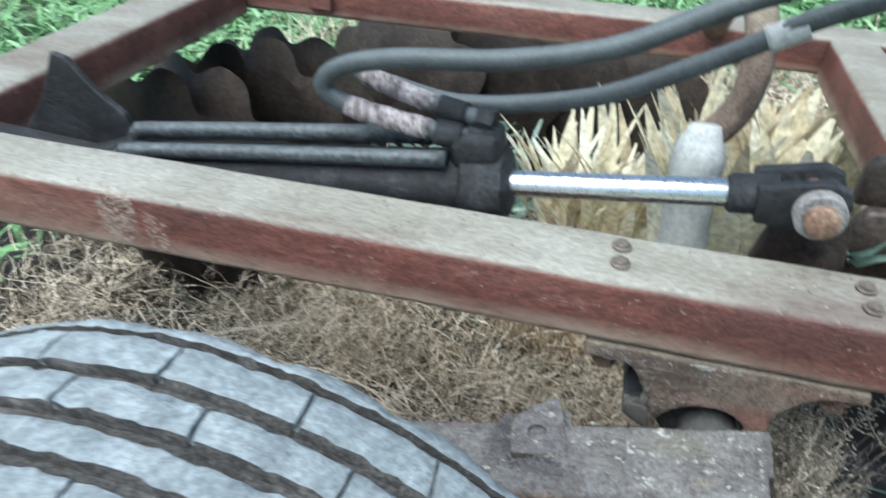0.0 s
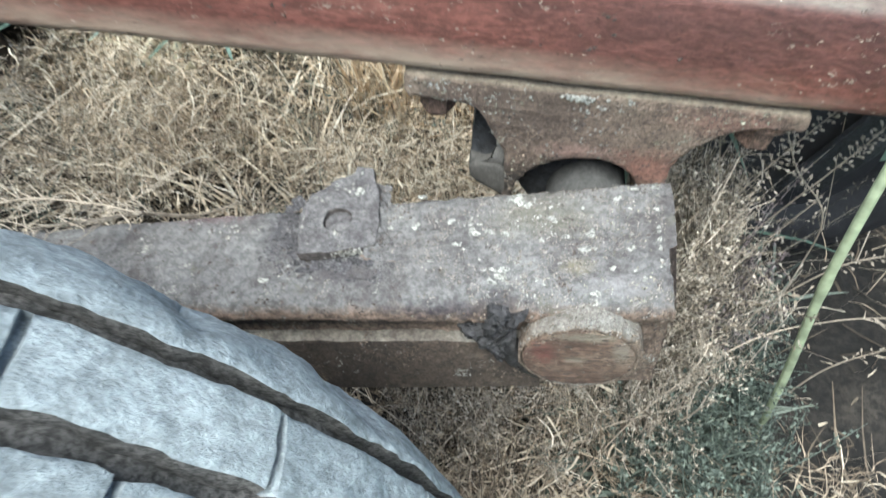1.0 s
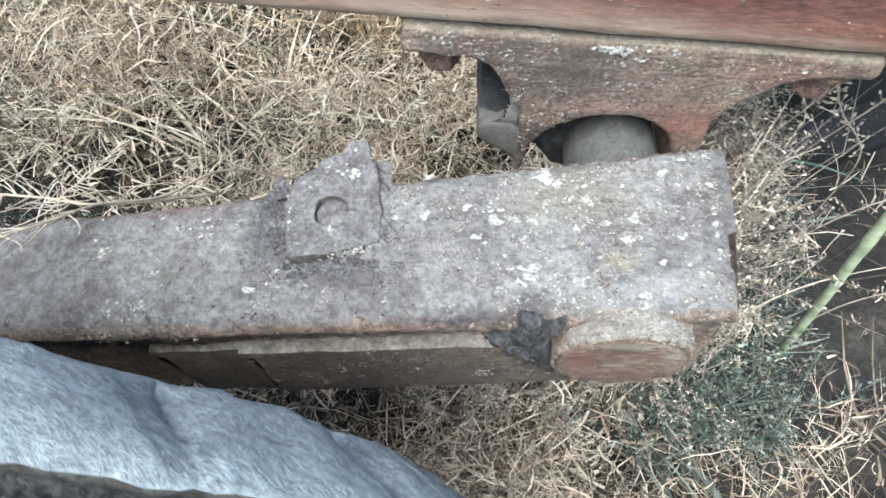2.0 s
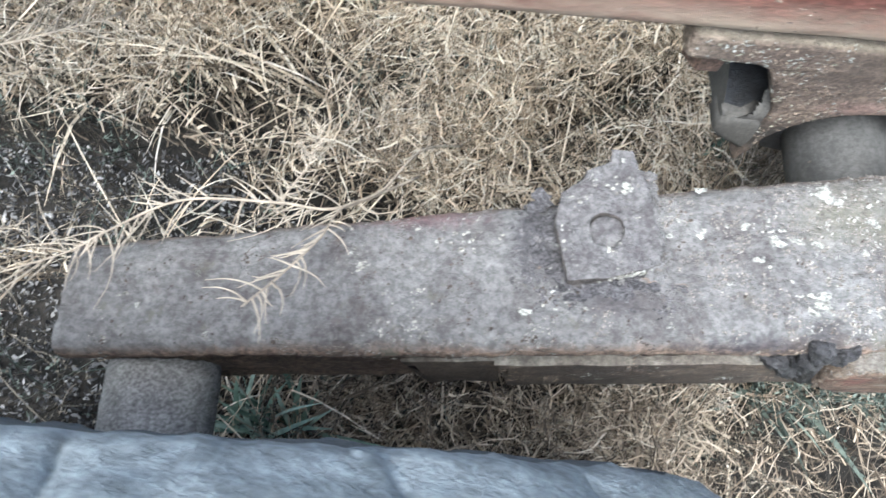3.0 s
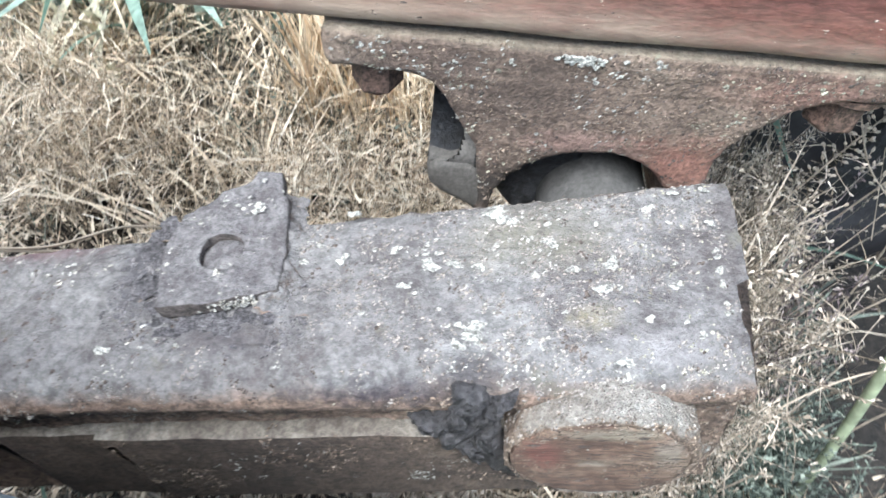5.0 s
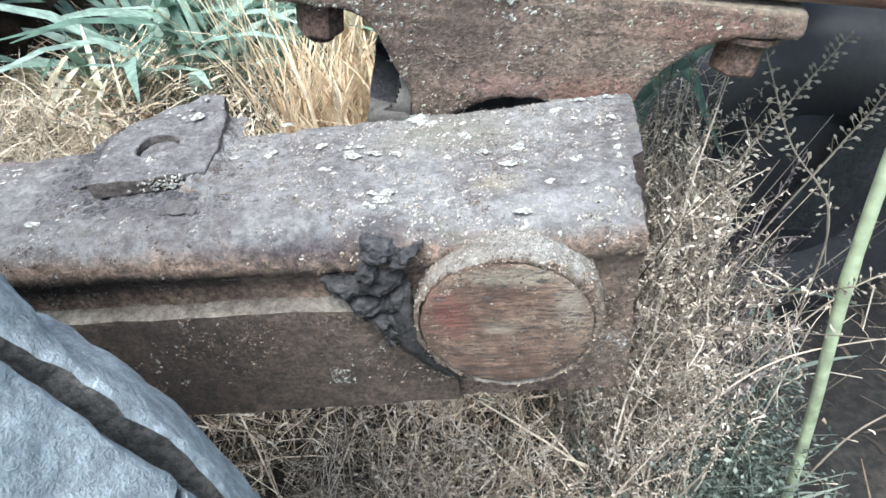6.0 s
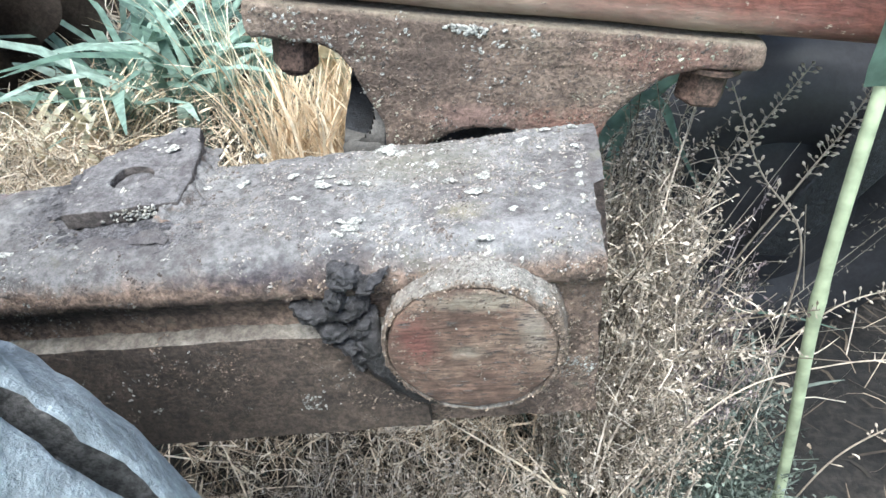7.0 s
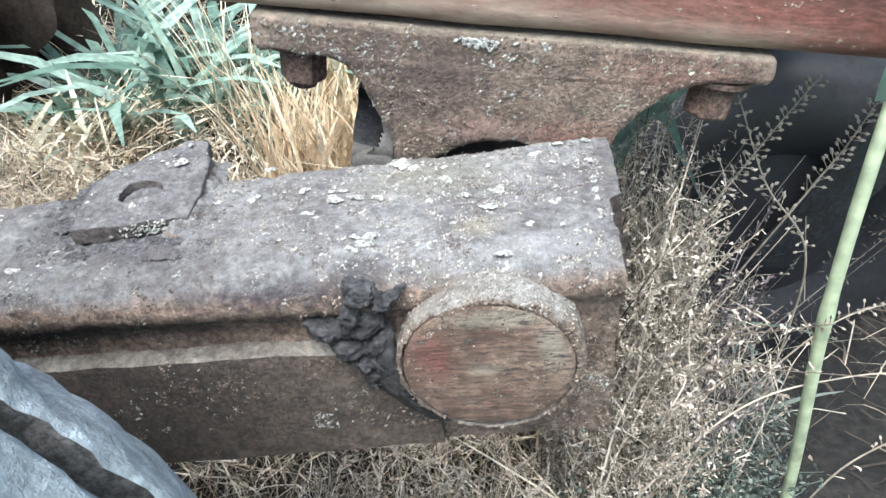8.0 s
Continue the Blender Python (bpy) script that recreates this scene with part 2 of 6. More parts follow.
M_WELD = surface("weld_scale", [(0.006, 0.006, 0.006), (0.02, 0.019, 0.02), (0.06, 0.057, 0.06)], scale=60, rough=0.5, bump=1.0, grain=320, fine_mix=0.5, mid=0.7,
                 top=((0.065, 0.062, 0.066), 0.9, (0.025, 0.024, 0.026), (0.115, 0.112, 0.116)), spots=[((0.22, 0.215, 0.215), 260, 0.0), ((0.008, 0.008, 0.008), 220, 0.03)])
M_BOLT = surface("rusty_bolt", [(0.07, 0.045, 0.035), (0.15, 0.095, 0.072)], scale=50, rough=0.8, bump=0.4, grain=300, metal=0.1)
M_BOLT2 = surface("dull_rusty_bolt", [(0.10, 0.08, 0.066), (0.16, 0.135, 0.112)], scale=30, rough=0.8, bump=0.3, grain=160, fine_mix=0.3, mid=0.3)
M_PINRUST = surface("orange_rusty_pin", [(0.14, 0.085, 0.06), (0.23, 0.14, 0.095), (0.30, 0.21, 0.16)], scale=40, rough=0.7, bump=0.3, grain=160, fine_mix=0.3, mid=0.3)
M_TYRE = surface("tyre_rubber", [(0.20, 0.23, 0.25), (0.258, 0.292, 0.312), (0.318, 0.355, 0.375)], scale=30, rough=0.9, bump=1.0, grain=150, fine_mix=0.26, mid=0.34,
                 spots=[((0.42, 0.45, 0.47), 110, -0.03), ((0.17, 0.19, 0.205), 150, -0.02)], stain=[((0.20, 0.23, 0.25), 40, -0.05), ((0.33, 0.37, 0.39), 55, -0.08)])
# the groove floors are darker than the ribs
M_GROOVE = surface("groove_floor", [(0.035, 0.034, 0.034), (0.06, 0.058, 0.057), (0.095, 0.09, 0.087)], scale=24, rough=1.0, bump=0.6, grain=260)
M_STUB = surface("grey_axle_paint", [(0.18, 0.17, 0.167), (0.26, 0.25, 0.247), (0.34, 0.332, 0.327)], scale=24, rough=0.9, bump=0.8, grain=420, mid=0.4, fine_mix=0.5,
                 spots=[((0.48, 0.48, 0.46), 300, 0.02)])
M_FLANK = surface("smooth_grey_casting", [(0.05, 0.046, 0.042), (0.08, 0.075, 0.069), (0.115, 0.11, 0.102)], scale=18, rough=0.9, bump=0.3, grain=420, mid=0.2, fine_mix=0.3)
M_SHAFT = surface("worn_shaft", [(0.026, 0.025, 0.025), (0.047, 0.046, 0.045), (0.07, 0.068, 0.066)], scale=18, rough=0.8, bump=0.3, grain=300, fine_mix=0.3, mid=0.3)
M_BLACK = surface("black_rubber", [(0.02, 0.02, 0.0225), (0.034, 0.034, 0.038)], scale=4, rough=0.5, bump=0.1, fine_mix=0.2, mid=0.2)
M_BLACK.node_tree.nodes["Principled BSDF"].inputs["Specular IOR Level"].default_value = 0.3
# greasy steel; also the painted shade inside the bracket's hollow and bearing
M_OIL_AND_SHADE = surface("oily_steel_and_shade", [(0.006, 0.0065, 0.008), (0.014, 0.015, 0.018), (0.03, 0.032, 0.036)], scale=18, rough=0.6, bump=0.8, grain=160)
M_PIPE = surface("grey_pipe", [(0.025, 0.03, 0.034), (0.055, 0.064, 0.07)], scale=20, rough=0.5, bump=0.3, top=((0.10, 0.115, 0.12), 0.6))
M_CHROME = surface("chrome_rod", [(0.72, 0.74, 0.76), (0.8, 0.82, 0.84)], scale=5, rough=0.3, metal=1.0, bump=0.02, fine_mix=0.08, mid=0.0)
M_HOSE = surface("hose_rubber", [(0.04, 0.048, 0.052), (0.085, 0.098, 0.105)], scale=14, rough=0.6, bump=0.2, grain=300, top=((0.095, 0.112, 0.118), 0.8), fine_mix=0.3, mid=0.2)
M_HOSE2 = surface("taped_hose", [(0.10, 0.095, 0.10), (0.27, 0.23, 0.235), (0.36, 0.34, 0.34)], scale=30, rough=0.7, bump=0.5, stretch=(4, 1, 1))
M_BLADE = surface("dark_blade", [(0.02, 0.016, 0.014), (0.045, 0.035, 0.03), (0.085, 0.067, 0.057)], scale=10, rough=0.45, bump=0.25, metal=0.3, fine_mix=0.35, mid=0.4)
M_POST = surface("pale_tube", [(0.27, 0.28, 0.28), (0.38, 0.39, 0.385), (0.46, 0.46, 0.45)], scale=9, rough=0.8, bump=0.25, fine_mix=0.16, mid=0.22)
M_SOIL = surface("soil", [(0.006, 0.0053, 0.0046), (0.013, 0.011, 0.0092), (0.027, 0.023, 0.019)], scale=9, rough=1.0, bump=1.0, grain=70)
M_TURF = surface("field_turf", [(0.035, 0.05, 0.025), (0.06, 0.09, 0.045), (0.10, 0.14, 0.075)], scale=2.0, rough=1.0, bump=0.8, grain=30)
M_DIRT = surface("dark_dirt", [(0.05, 0.046, 0.05), (0.085, 0.08, 0.086), (0.13, 0.124, 0.13)], scale=60, rough=1.0, bump=1.0, grain=500)
M_SIDE = surface("sidewall_rubber", [(0.06, 0.072, 0.08), (0.095, 0.11, 0.12)], scale=14, rough=0.85, bump=0.4, grain=300, fine_mix=0.3, mid=0.3)
M_SPECK = surface("lichen_speck", [(0.23, 0.226, 0.21), (0.30, 0.298, 0.28)], scale=200, rough=1.0, bump=0.3, grain=900, per_piece=0.8)
M_CRUST = surface("flaking_crust", [(0.13, 0.112, 0.10), (0.20, 0.182, 0.17), (0.28, 0.265, 0.25)], scale=120, rough=0.95, bump=0.3, grain=900, per_piece=0.8)
M_CRUST2 = surface("rusty_crust", [(0.085, 0.063, 0.051), (0.16, 0.125, 0.10), (0.235, 0.197, 0.166)], scale=120, rough=0.95, bump=0.3, grain=900, per_piece=1.0)
M_SPECK2 = surface("yellowish_lichen_speck", [(0.22, 0.215, 0.17), (0.29, 0.285, 0.235)], scale=200, rough=1.0, bump=0.3, grain=900, per_piece=0.8)
M_SCUFF = surface("pale_scuff", [(0.25, 0.19, 0.155), (0.34, 0.28, 0.235)], scale=200, rough=0.9, bump=0.2, grain=900, per_piece=0.6)
M_PIT = surface("dark_pit", [(0.05, 0.04, 0.035), (0.10, 0.082, 0.074)], scale=200, rough=1.0, bump=0.2, grain=900, per_piece=0.6)
M_SOOT = surface("grey_dirt_scale", [(0.05, 0.047, 0.052), (0.10, 0.096, 0.102)], scale=200, rough=1.0, bump=0.2, grain=900, per_piece=0.6)
M_LICHEN = surface("lichen_crust", [(0.29, 0.287, 0.262), (0.40, 0.398, 0.37)], scale=120, rough=1.0, bump=0.8, grain=500)
M_STRAW = blades("straw", [(0.05, 0.037, 0.026), (0.22, 0.17, 0.12), (0.52, 0.42, 0.31), (0.66, 0.555, 0.42), (0.74, 0.64, 0.50), (0.79, 0.705, 0.575), (0.83, 0.77, 0.66)])
# lower straw layer, with the shade between the straws put into its dark colours
M_SHADED_THATCH = blades("shaded_thatch", [(0.008, 0.0065, 0.005), (0.018, 0.014, 0.010), (0.04, 0.031, 0.022), (0.085, 0.065, 0.045), (0.16, 0.125, 0.09)], through_light=0.05)
M_TANGLE = blades("dry_tangle", [(0.07, 0.05, 0.034), (0.28, 0.215, 0.15), (0.56, 0.45, 0.33), (0.72, 0.60, 0.46), (0.82, 0.73, 0.585), (0.88, 0.82, 0.70)], through_light=0.25)
M_UNDER = blades("brown_tangle", [(0.03, 0.022, 0.016), (0.11, 0.083, 0.06), (0.27, 0.21, 0.155), (0.40, 0.32, 0.24), (0.50, 0.415, 0.32), (0.60, 0.52, 0.42)])
M_CHAFF = blades("chaff", [(0.06, 0.046, 0.034), (0.20, 0.16, 0.115), (0.40, 0.325, 0.24), (0.52, 0.46, 0.36), (0.66, 0.555, 0.425), (0.74, 0.65, 0.52)])
M_PEACH = blades("yellow_straw", [(0.46, 0.33, 0.21), (0.66, 0.52, 0.36), (0.78, 0.66, 0.49), (0.84, 0.75, 0.60)], through_light=0.3)
M_HUSK = blades("husk", [(0.55, 0.45, 0.31), (0.72, 0.66, 0.48), (0.80, 0.77, 0.60), (0.84, 0.82, 0.70)], through_light=0.35)
M_GREEN = blades("bluish_grass", [(0.10, 0.17, 0.13), (0.23, 0.34, 0.28), (0.40, 0.52, 0.45)], rough=0.55, through_light=0.35)
M_WEED = blades("grey_weed", [(0.03, 0.028, 0.02), (0.09, 0.078, 0.06), (0.24, 0.21, 0.165), (0.42, 0.37, 0.30)])
M_LEAF = blades("small_leaf", [(0.018, 0.024, 0.019), (0.06, 0.078, 0.066), (0.12, 0.148, 0.125), (0.23, 0.268, 0.225)])
M_CREAM = blades("cream_weed", [(0.05, 0.04, 0.03), (0.20, 0.165, 0.125), (0.40, 0.335, 0.27), (0.54, 0.465, 0.385), (0.66, 0.60, 0.52)], through_light=0.25)
M_REED = blades("reed", [(0.36, 0.42, 0.26), (0.44, 0.50, 0.34)], rough=0.5, through_light=0.2)
M_TWIG = blades("dry_twig", [(0.34, 0.275, 0.215), (0.47, 0.405, 0.33), (0.58, 0.525, 0.45)])
M_PURPLE = blades("purplish_weed", [(0.05, 0.038, 0.042), (0.16, 0.125, 0.13), (0.34, 0.29, 0.28)])
M_FIELD = blades("field", [(0.12, 0.26, 0.10), (0.2, 0.38, 0.17), (0.30, 0.48, 0.27)])
M_CRUMB = blades("soil_crumb", [(0.012, 0.012, 0.014), (0.05, 0.05, 0.055), (0.12, 0.117, 0.12), (0.24, 0.235, 0.235), (0.42, 0.41, 0.405)])
# ---- mesh helpers ----
from mathutils.bvhtree import BVHTree


def part(name, bm, material, parent=None, label="", smooth=None):
    """Links a bmesh as one mesh object, under a thing or a part if given."""
    me = bpy.data.meshes.new(name)
    if smooth is not None:
        for f in bm.faces:
            f.smooth = True
        for e in bm.edges:
            if len(e.link_faces) == 2 and e.calc_face_angle(0) > radians(smooth):
                e.smooth = False
    bm.to_mesh(me)
    bm.free()
    me.materials.append(material)
    ob = new(name, me)
    if parent:
        ob.parent = parent
    if label:
        ob["label"] = label
    return ob


def thing(name, label, category, m=Matrix(), group="", kind=""):
    ob = new(name)
    ob.empty_display_size = 0.05
    ob.matrix_world = m
    return tagged(ob, label, category, group, kind)


def rough_up(bm, amount, scale=25.0, seed=0.0):
    for v in bm.verts:
        v.co += noise.noise_vector(v.co * scale + Vector((seed, seed * 2, 0))) * amount


def box_bm(x0, y0, z0, x1, y1, z1, bevel=0.004, seg=2, cuts=0):
    bm = bmesh.new()
    bmesh.ops.create_cube(bm, size=1, matrix=Matrix.Translation(((x0 + x1) / 2, (y0 + y1) / 2, (z0 + z1) / 2)) @ Matrix.Diagonal((x1 - x0, y1 - y0, z1 - z0, 1)))
    if bevel:
        bmesh.ops.bevel(bm, geom=bm.edges[:], offset=bevel, segments=seg, affect="EDGES", profile=0.5)
    return bm


def prism_bm(outline, y0, y1, bevel=0.003):
    """A plate: an outline of (x, z) points pushed from y0 to y1."""
    bm = bmesh.new()
    f = bm.faces.new([bm.verts.new((x, y0, z)) for x, z in outline])
    r = bmesh.ops.extrude_face_region(bm, geom=[f])
    for v in r["geom"]:
        if isinstance(v, bmesh.types.BMVert):
            v.co.y = y1
    bmesh.ops.recalc_face_normals(bm, faces=bm.faces[:])
    if bevel:
        sharp = [e for e in bm.edges if e.calc_face_angle(0) > radians(50)]
        bmesh.ops.bevel(bm, geom=sharp, offset=bevel, segments=2, affect="EDGES", profile=0.5)
    return bm


def lathe_bm(profile, segments=32, axis="z"):
    """A turned shape: (radius, height) points round an axis."""
    bm = bmesh.new()
    rings = []
    for r, h in profile:
        ring = []
        for i in range(segments):
            a = 2 * math.pi * i / segments
            c, s = r * math.cos(a), r * math.sin(a)
            ring.append(bm.verts.new({"z": (c, s, h), "y": (c, h, s), "x": (h, c, s)}[axis]))
        rings.append(ring)
    for p, q in zip(rings, rings[1:]):
        for i in range(segments):
            j = (i + 1) % segments
            bm.faces.new((p[i], p[j], q[j], q[i]))
    bm.faces.new(rings[0][::-1])
    bm.faces.new(rings[-1])
    bmesh.ops.recalc_face_normals(bm, faces=bm.faces[:])
    return bm


def spline(points, n=60):
    """A smooth line through the points."""
    p = [Vector(q) for q in points]
    p = [p[0] * 2 - p[1]] + p + [p[-1] * 2 - p[-2]]
    out = []
    spans = len(p) - 3
    for i in range(n + 1):
        u = i / n * spans
        k = min(int(u), spans - 1)
        t = u - k
        a, b, c, d = p[k:k + 4]
        out.append(0.5 * ((2 * b) + (c - a) * t + (2 * a - 5 * b + 4 * c - d) * t * t + (3 * b - a - 3 * c + d) * t ** 3))
    return out


def tube_bm(line, radius, sides=14, bm=None):
    """A round bar along a line; radius is a number or a function of 0..1."""
    bm = bm or bmesh.new()
    side = None
    rings = []
    for i, p in enumerate(line):
        d = (line[min(i + 1, len(line) - 1)] - line[max(i - 1, 0)]).normalized()
        side = d.orthogonal().normalized() if side is None else (side - d * side.dot(d)).normalized()
        up = d.cross(side)
        r = radius(i / (len(line) - 1)) if callable(radius) else radius
        rings.append([bm.verts.new(p + (side * math.cos(a) + up * math.sin(a)) * r) for a in [2 * math.pi * k / sides for k in range(sides)]])
    for a, b in zip(rings, rings[1:]):
        for k in range(sides):
            j = (k + 1) % sides
            bm.faces.new((a[k], a[j], b[j], b[k]))
    bm.faces.new(rings[0][::-1])
    bm.faces.new(rings[-1])
    return bm


def bolt_bm(r, h, shank=0.0):
    """A hexagonal head on z = 0, with its washer."""
    bm = lathe_bm([(r * 1.25, 0), (r * 1.3, 0.0006), (r * 1.3, 0.0022), (r * 1.22, 0.0028)], 20)
    hexa = lathe_bm([(r, 0.0026), (r, h * 0.85), (r * 0.86, h), (r * 0.3, h)], 6)
    me = bpy.data.meshes.new("t")
    hexa.to_mesh(me)
    hexa.free()
    bm.from_mesh(me)
    bpy.data.meshes.remove(me)
    return bm


def ribbons(name, material, blades_list, label, category, kind="stuff"):
    """Many thin blades in one mesh. Each blade: (list of points, list of half widths, side direction)."""
    verts, faces = [], []
    for pts, half, side in blades_list:
        base = len(verts)
        for p, w in zip(pts, half):
            verts.append((p[0] - side[0] * w, p[1] - side[1] * w, p[2] - side[2] * w))
            verts.append((p[0] + side[0] * w, p[1] + side[1] * w, p[2] + side[2] * w))
        for k in range(len(pts) - 1):
            a = base + 2 * k
            faces.append((a, a + 1, a + 3, a + 2))
    me = bpy.data.meshes.new(name)
    me.from_pydata(verts, [], faces)
    me.materials.append(material)
    return tagged(new(name, me), label, category, kind=kind)


def specks(name, host, parent, material, n, low, high, way, size, seed, label, clump=18.0, keep=0.0, long=1.0, fade=None, tall=0.0):
    """Tiny irregular scales scattered over a face of host, thrown along way from the box low..high, thick where the clumps are."""
    me = host.data
    tree = BVHTree.FromPolygons([v.co.copy() for v in me.vertices], [tuple(p.vertices) for p in me.polygons])
    off = host.matrix_basis
    inv = off.inverted()
    rnd = random.Random(seed)
    verts, faces = [], []
    made = tries = 0
    d = Vector(way).normalized()
    while made < n and tries < n * 12:
        tries += 1
        o = Vector([rnd.uniform(a, b) for a, b in zip(low, high)])
        p, nor, _, _ = tree.ray_cast(inv @ o, inv.to_3x3() @ d)
        if p is None:
            continue
        p = off @ p
        nor = (off.to_3x3() @ nor).normalized()
        if nor.dot(d) > 0:
            nor = -nor
        if noise.noise(p * clump + Vector((seed, 0, 0))) + 0.5 * noise.noise(p * clump * 3.1) < keep + (fade(p) if fade else 0.0):
            continue
        r = size[0] + (size[1] - size[0]) * rnd.random() ** 2.5
        a = nor.orthogonal().normalized() if long == 1.0 else (Vector((1, 0, 0)) - nor * nor.x).normalized()
        b = nor.cross(a)
        k = 7
        for c in range(rnd.choice((1, 1, 2, 3, 5, 8))):
            pc, rc = p, r
            if c:
                pc = p + a * rnd.gauss(0, 1.7 * r) + b * rnd.gauss(0, 1.2 * r)
                rc = r * rnd.uniform(0.3, 0.9)
            base = len(verts)
            turn = rnd.uniform(0, 6) if long == 1.0 else 0.0
            squash = rnd.uniform(0.45, 1.0)
            for i in range(k):
                t = turn + 2 * math.pi * i / k
                q = rc * rnd.uniform(0.5, 1.3)
                verts.append(pc + a * (q * long * math.cos(t)) + b * (q * squash * math.sin(t)) + nor * 0.00012)
            verts.append(pc + nor * (rc * tall if tall else min(0.0006, rc * 0.35)))
            for i in range(k):
                faces.append((base + i, base + (i + 1) % k, base + k))
        made += 1
    out = bpy.data.meshes.new(name)
    out.from_pydata(verts, [], faces)
    out.materials.append(material)
    ob = new(name, out)
    ob.parent = parent
    return tagged(ob, label, kind="stuff")

# ---- the frame of the implement ----
BEAM_Z0, BEAM_Z1 = 0.364, 0.458


def beam_bm(a, b, width, z0=BEAM_Z0, z1=BEAM_Z1, cuts=24):
    """A square hollow section from a to b (on the plan), with rounded edges and slight dents."""
    a, b = Vector((*a, 0)), Vector((*b, 0))
    d = (b - a).normalized()
    s = Vector((-d.y, d.x, 0))
    r = 0.013
    ring = []
    w, h = width / 2, (z1 - z0) / 2
    for cx, cz, a0 in ((w - r, h - r, 0), (-w + r, h - r, 90), (-w + r, -h + r, 180), (w - r, -h + r, 270)):
        for k in range(5):
            t = radians(a0 + 22.5 * k)
            ring.append((cx + r * math.cos(t), cz + r * math.sin(t)))
    bm = bmesh.new()
    rows = []
    for i in range(cuts + 1):
        p = a.lerp(b, i / cuts)
        rows.append([bm.verts.new(p + s * u + Vector((0, 0, v + (z0 + z1) / 2))) for u, v in ring])
    for p, q in zip(rows, rows[1:]):
        for k in range(len(ring)):
            j = (k + 1) % len(ring)
            bm.faces.new((p[k], p[j], q[j], q[k]))
    bm.faces.new(rows[0][::-1])
    bm.faces.new(rows[-1])
    bmesh.ops.recalc_face_normals(bm, faces=bm.faces[:])
    rough_up(bm, 0.0012, 14)
    return bm


frame_thing = thing("implement_frame", "faded red steel frame of square tube, dusty and rusting", "implement frame", LEAN)
front_beam = part("front_beam", beam_bm((-1.25, 0.653), (1.6, 0.653), 0.102, cuts=60), M_PAINT, frame_thing, "faded red square tube with dusty grey top", smooth=40)
part("side_beam", beam_bm((-1.147, 0.706), (-1.095, 1.553), 0.13), M_PAINT, frame_thing, smooth=40)
part("rear_beam", beam_bm((-1.3, 1.605), (1.6, 1.605), 0.1, 0.376, 0.458, cuts=50), M_PAINT, frame_thing, smooth=40)
part("side_beam", beam_bm((0.36, 0.708), (0.36, 1.553), 0.1), M_PAINT, frame_thing, smooth=40)
# gusset in the corner, beside the foot of the cylinder
g = prism_bm([(-1.075, 0.35), (-0.83, 0.35), (-0.815, 0.40), (-0.832, 0.46), (-0.875, 0.494), (-0.912, 0.54), (-0.935, 0.546), (-0.97, 0.48), (-1.03, 0.405), (-1.075, 0.385)], 0.795, 0.807)
part("gusset", g, M_OIL_AND_SHADE, frame_thing, "black greasy gusset plate")
g = prism_bm([(-1.12, 0.37), (-0.80, 0.37), (-0.80, 0.40), (-1.12, 0.42)], 0.712, 0.79)
part("corner_plate", g, M_OIL_AND_SHADE, frame_thing, "black greasy corner plate")
# weld seams at the corners
for p, q in (((-1.083, 0.706, 0.455), (-1.083, 0.706, 0.37)), ((0.309, 0.706, 0.457), (0.309, 0.706, 0.37)), ((-1.085, 0.704, 0.459), (-1.21, 0.704, 0.459)), ((0.31, 0.705, 0.459), (0.41, 0.705, 0.459))):
    bm = tube_bm([Vector(p).lerp(Vector(q), i / 14) for i in range(15)], 0.005, 8)
    rough_up(bm, 0.003, 90)
    part("weld_seam", bm, M_PAINT, frame_thing, smooth=60)
# bolt heads that hold the bracket below
for x, y in ((-0.076, 0.636), (-0.076, 0.670), (0.191, 0.632), (0.191, 0.668)):
    ob = part("bolt", bolt_bm(0.0088, 0.007), M_BOLT2, frame_thing, "dull rusty hexagon bolt head")
    ob.location = (x, y, BEAM_Z1 + 0.0015)
    ob.rotation_euler = (0, 0, x * 7)
ob = part("cover_plate", lathe_bm([(0.0155, 0), (0.0165, 0.001), (0.016, 0.0035), (0.013, 0.0052), (0.006, 0.0058)], 28), M_BOLT2, frame_thing, "round worn cap on the beam", smooth=40)
ob.location = (0.234, 0.640, BEAM_Z1 + 0.001)
# rear uprights and curved stay
part("upright", box_bm(-0.86, 1.535, 0.40, -0.80, 1.553, 0.62, 0.004), M_PAINT, frame_thing)
bm = tube_bm(spline([(0.02, 1.075, 0.385), (0.056, 1.1, 0.415), (0.086, 1.1, 0.465), (0.096, 1.1, 0.53), (0.092, 1.16, 0.60), (0.085, 1.35, 0.60), (0.08, 1.57, 0.45)], 40), 0.026, 10)
part("curved_stay", bm, M_CAST, frame_thing, "curved brown rusty stay", smooth=50)

# ---- the bracket that carries the arm's pivot ----
bracket = thing("pivot_bracket", "rusty cast iron bearing bracket with lichen, bolted under red beam", "bracket", LEAN)
PIV = (0.068, 0.2355)
arc = []
for k in range(13):
    t = radians(180 - 15 * k)
    arc.append((PIV[0] + (0.064 if k < 6 else 0.0505) * math.cos(t), PIV[1] - (0.0245 if k == 0 else 0.0) + 0.0545 * math.sin(t)))
left = [(-0.097, 0.3615), (-0.097, 0.341), (-0.093, 0.338), (-0.056, 0.338), (-0.046, 0.336), (-0.0377, 0.3318), (-0.031, 0.323), (-0.0274, 0.3157), (-0.0205, 0.304), (-0.013, 0.293), (-0.0095, 0.284), (-0.008, 0.270), (-0.0065, 0.256), (-0.0055, 0.236), (-0.003, 0.212)]
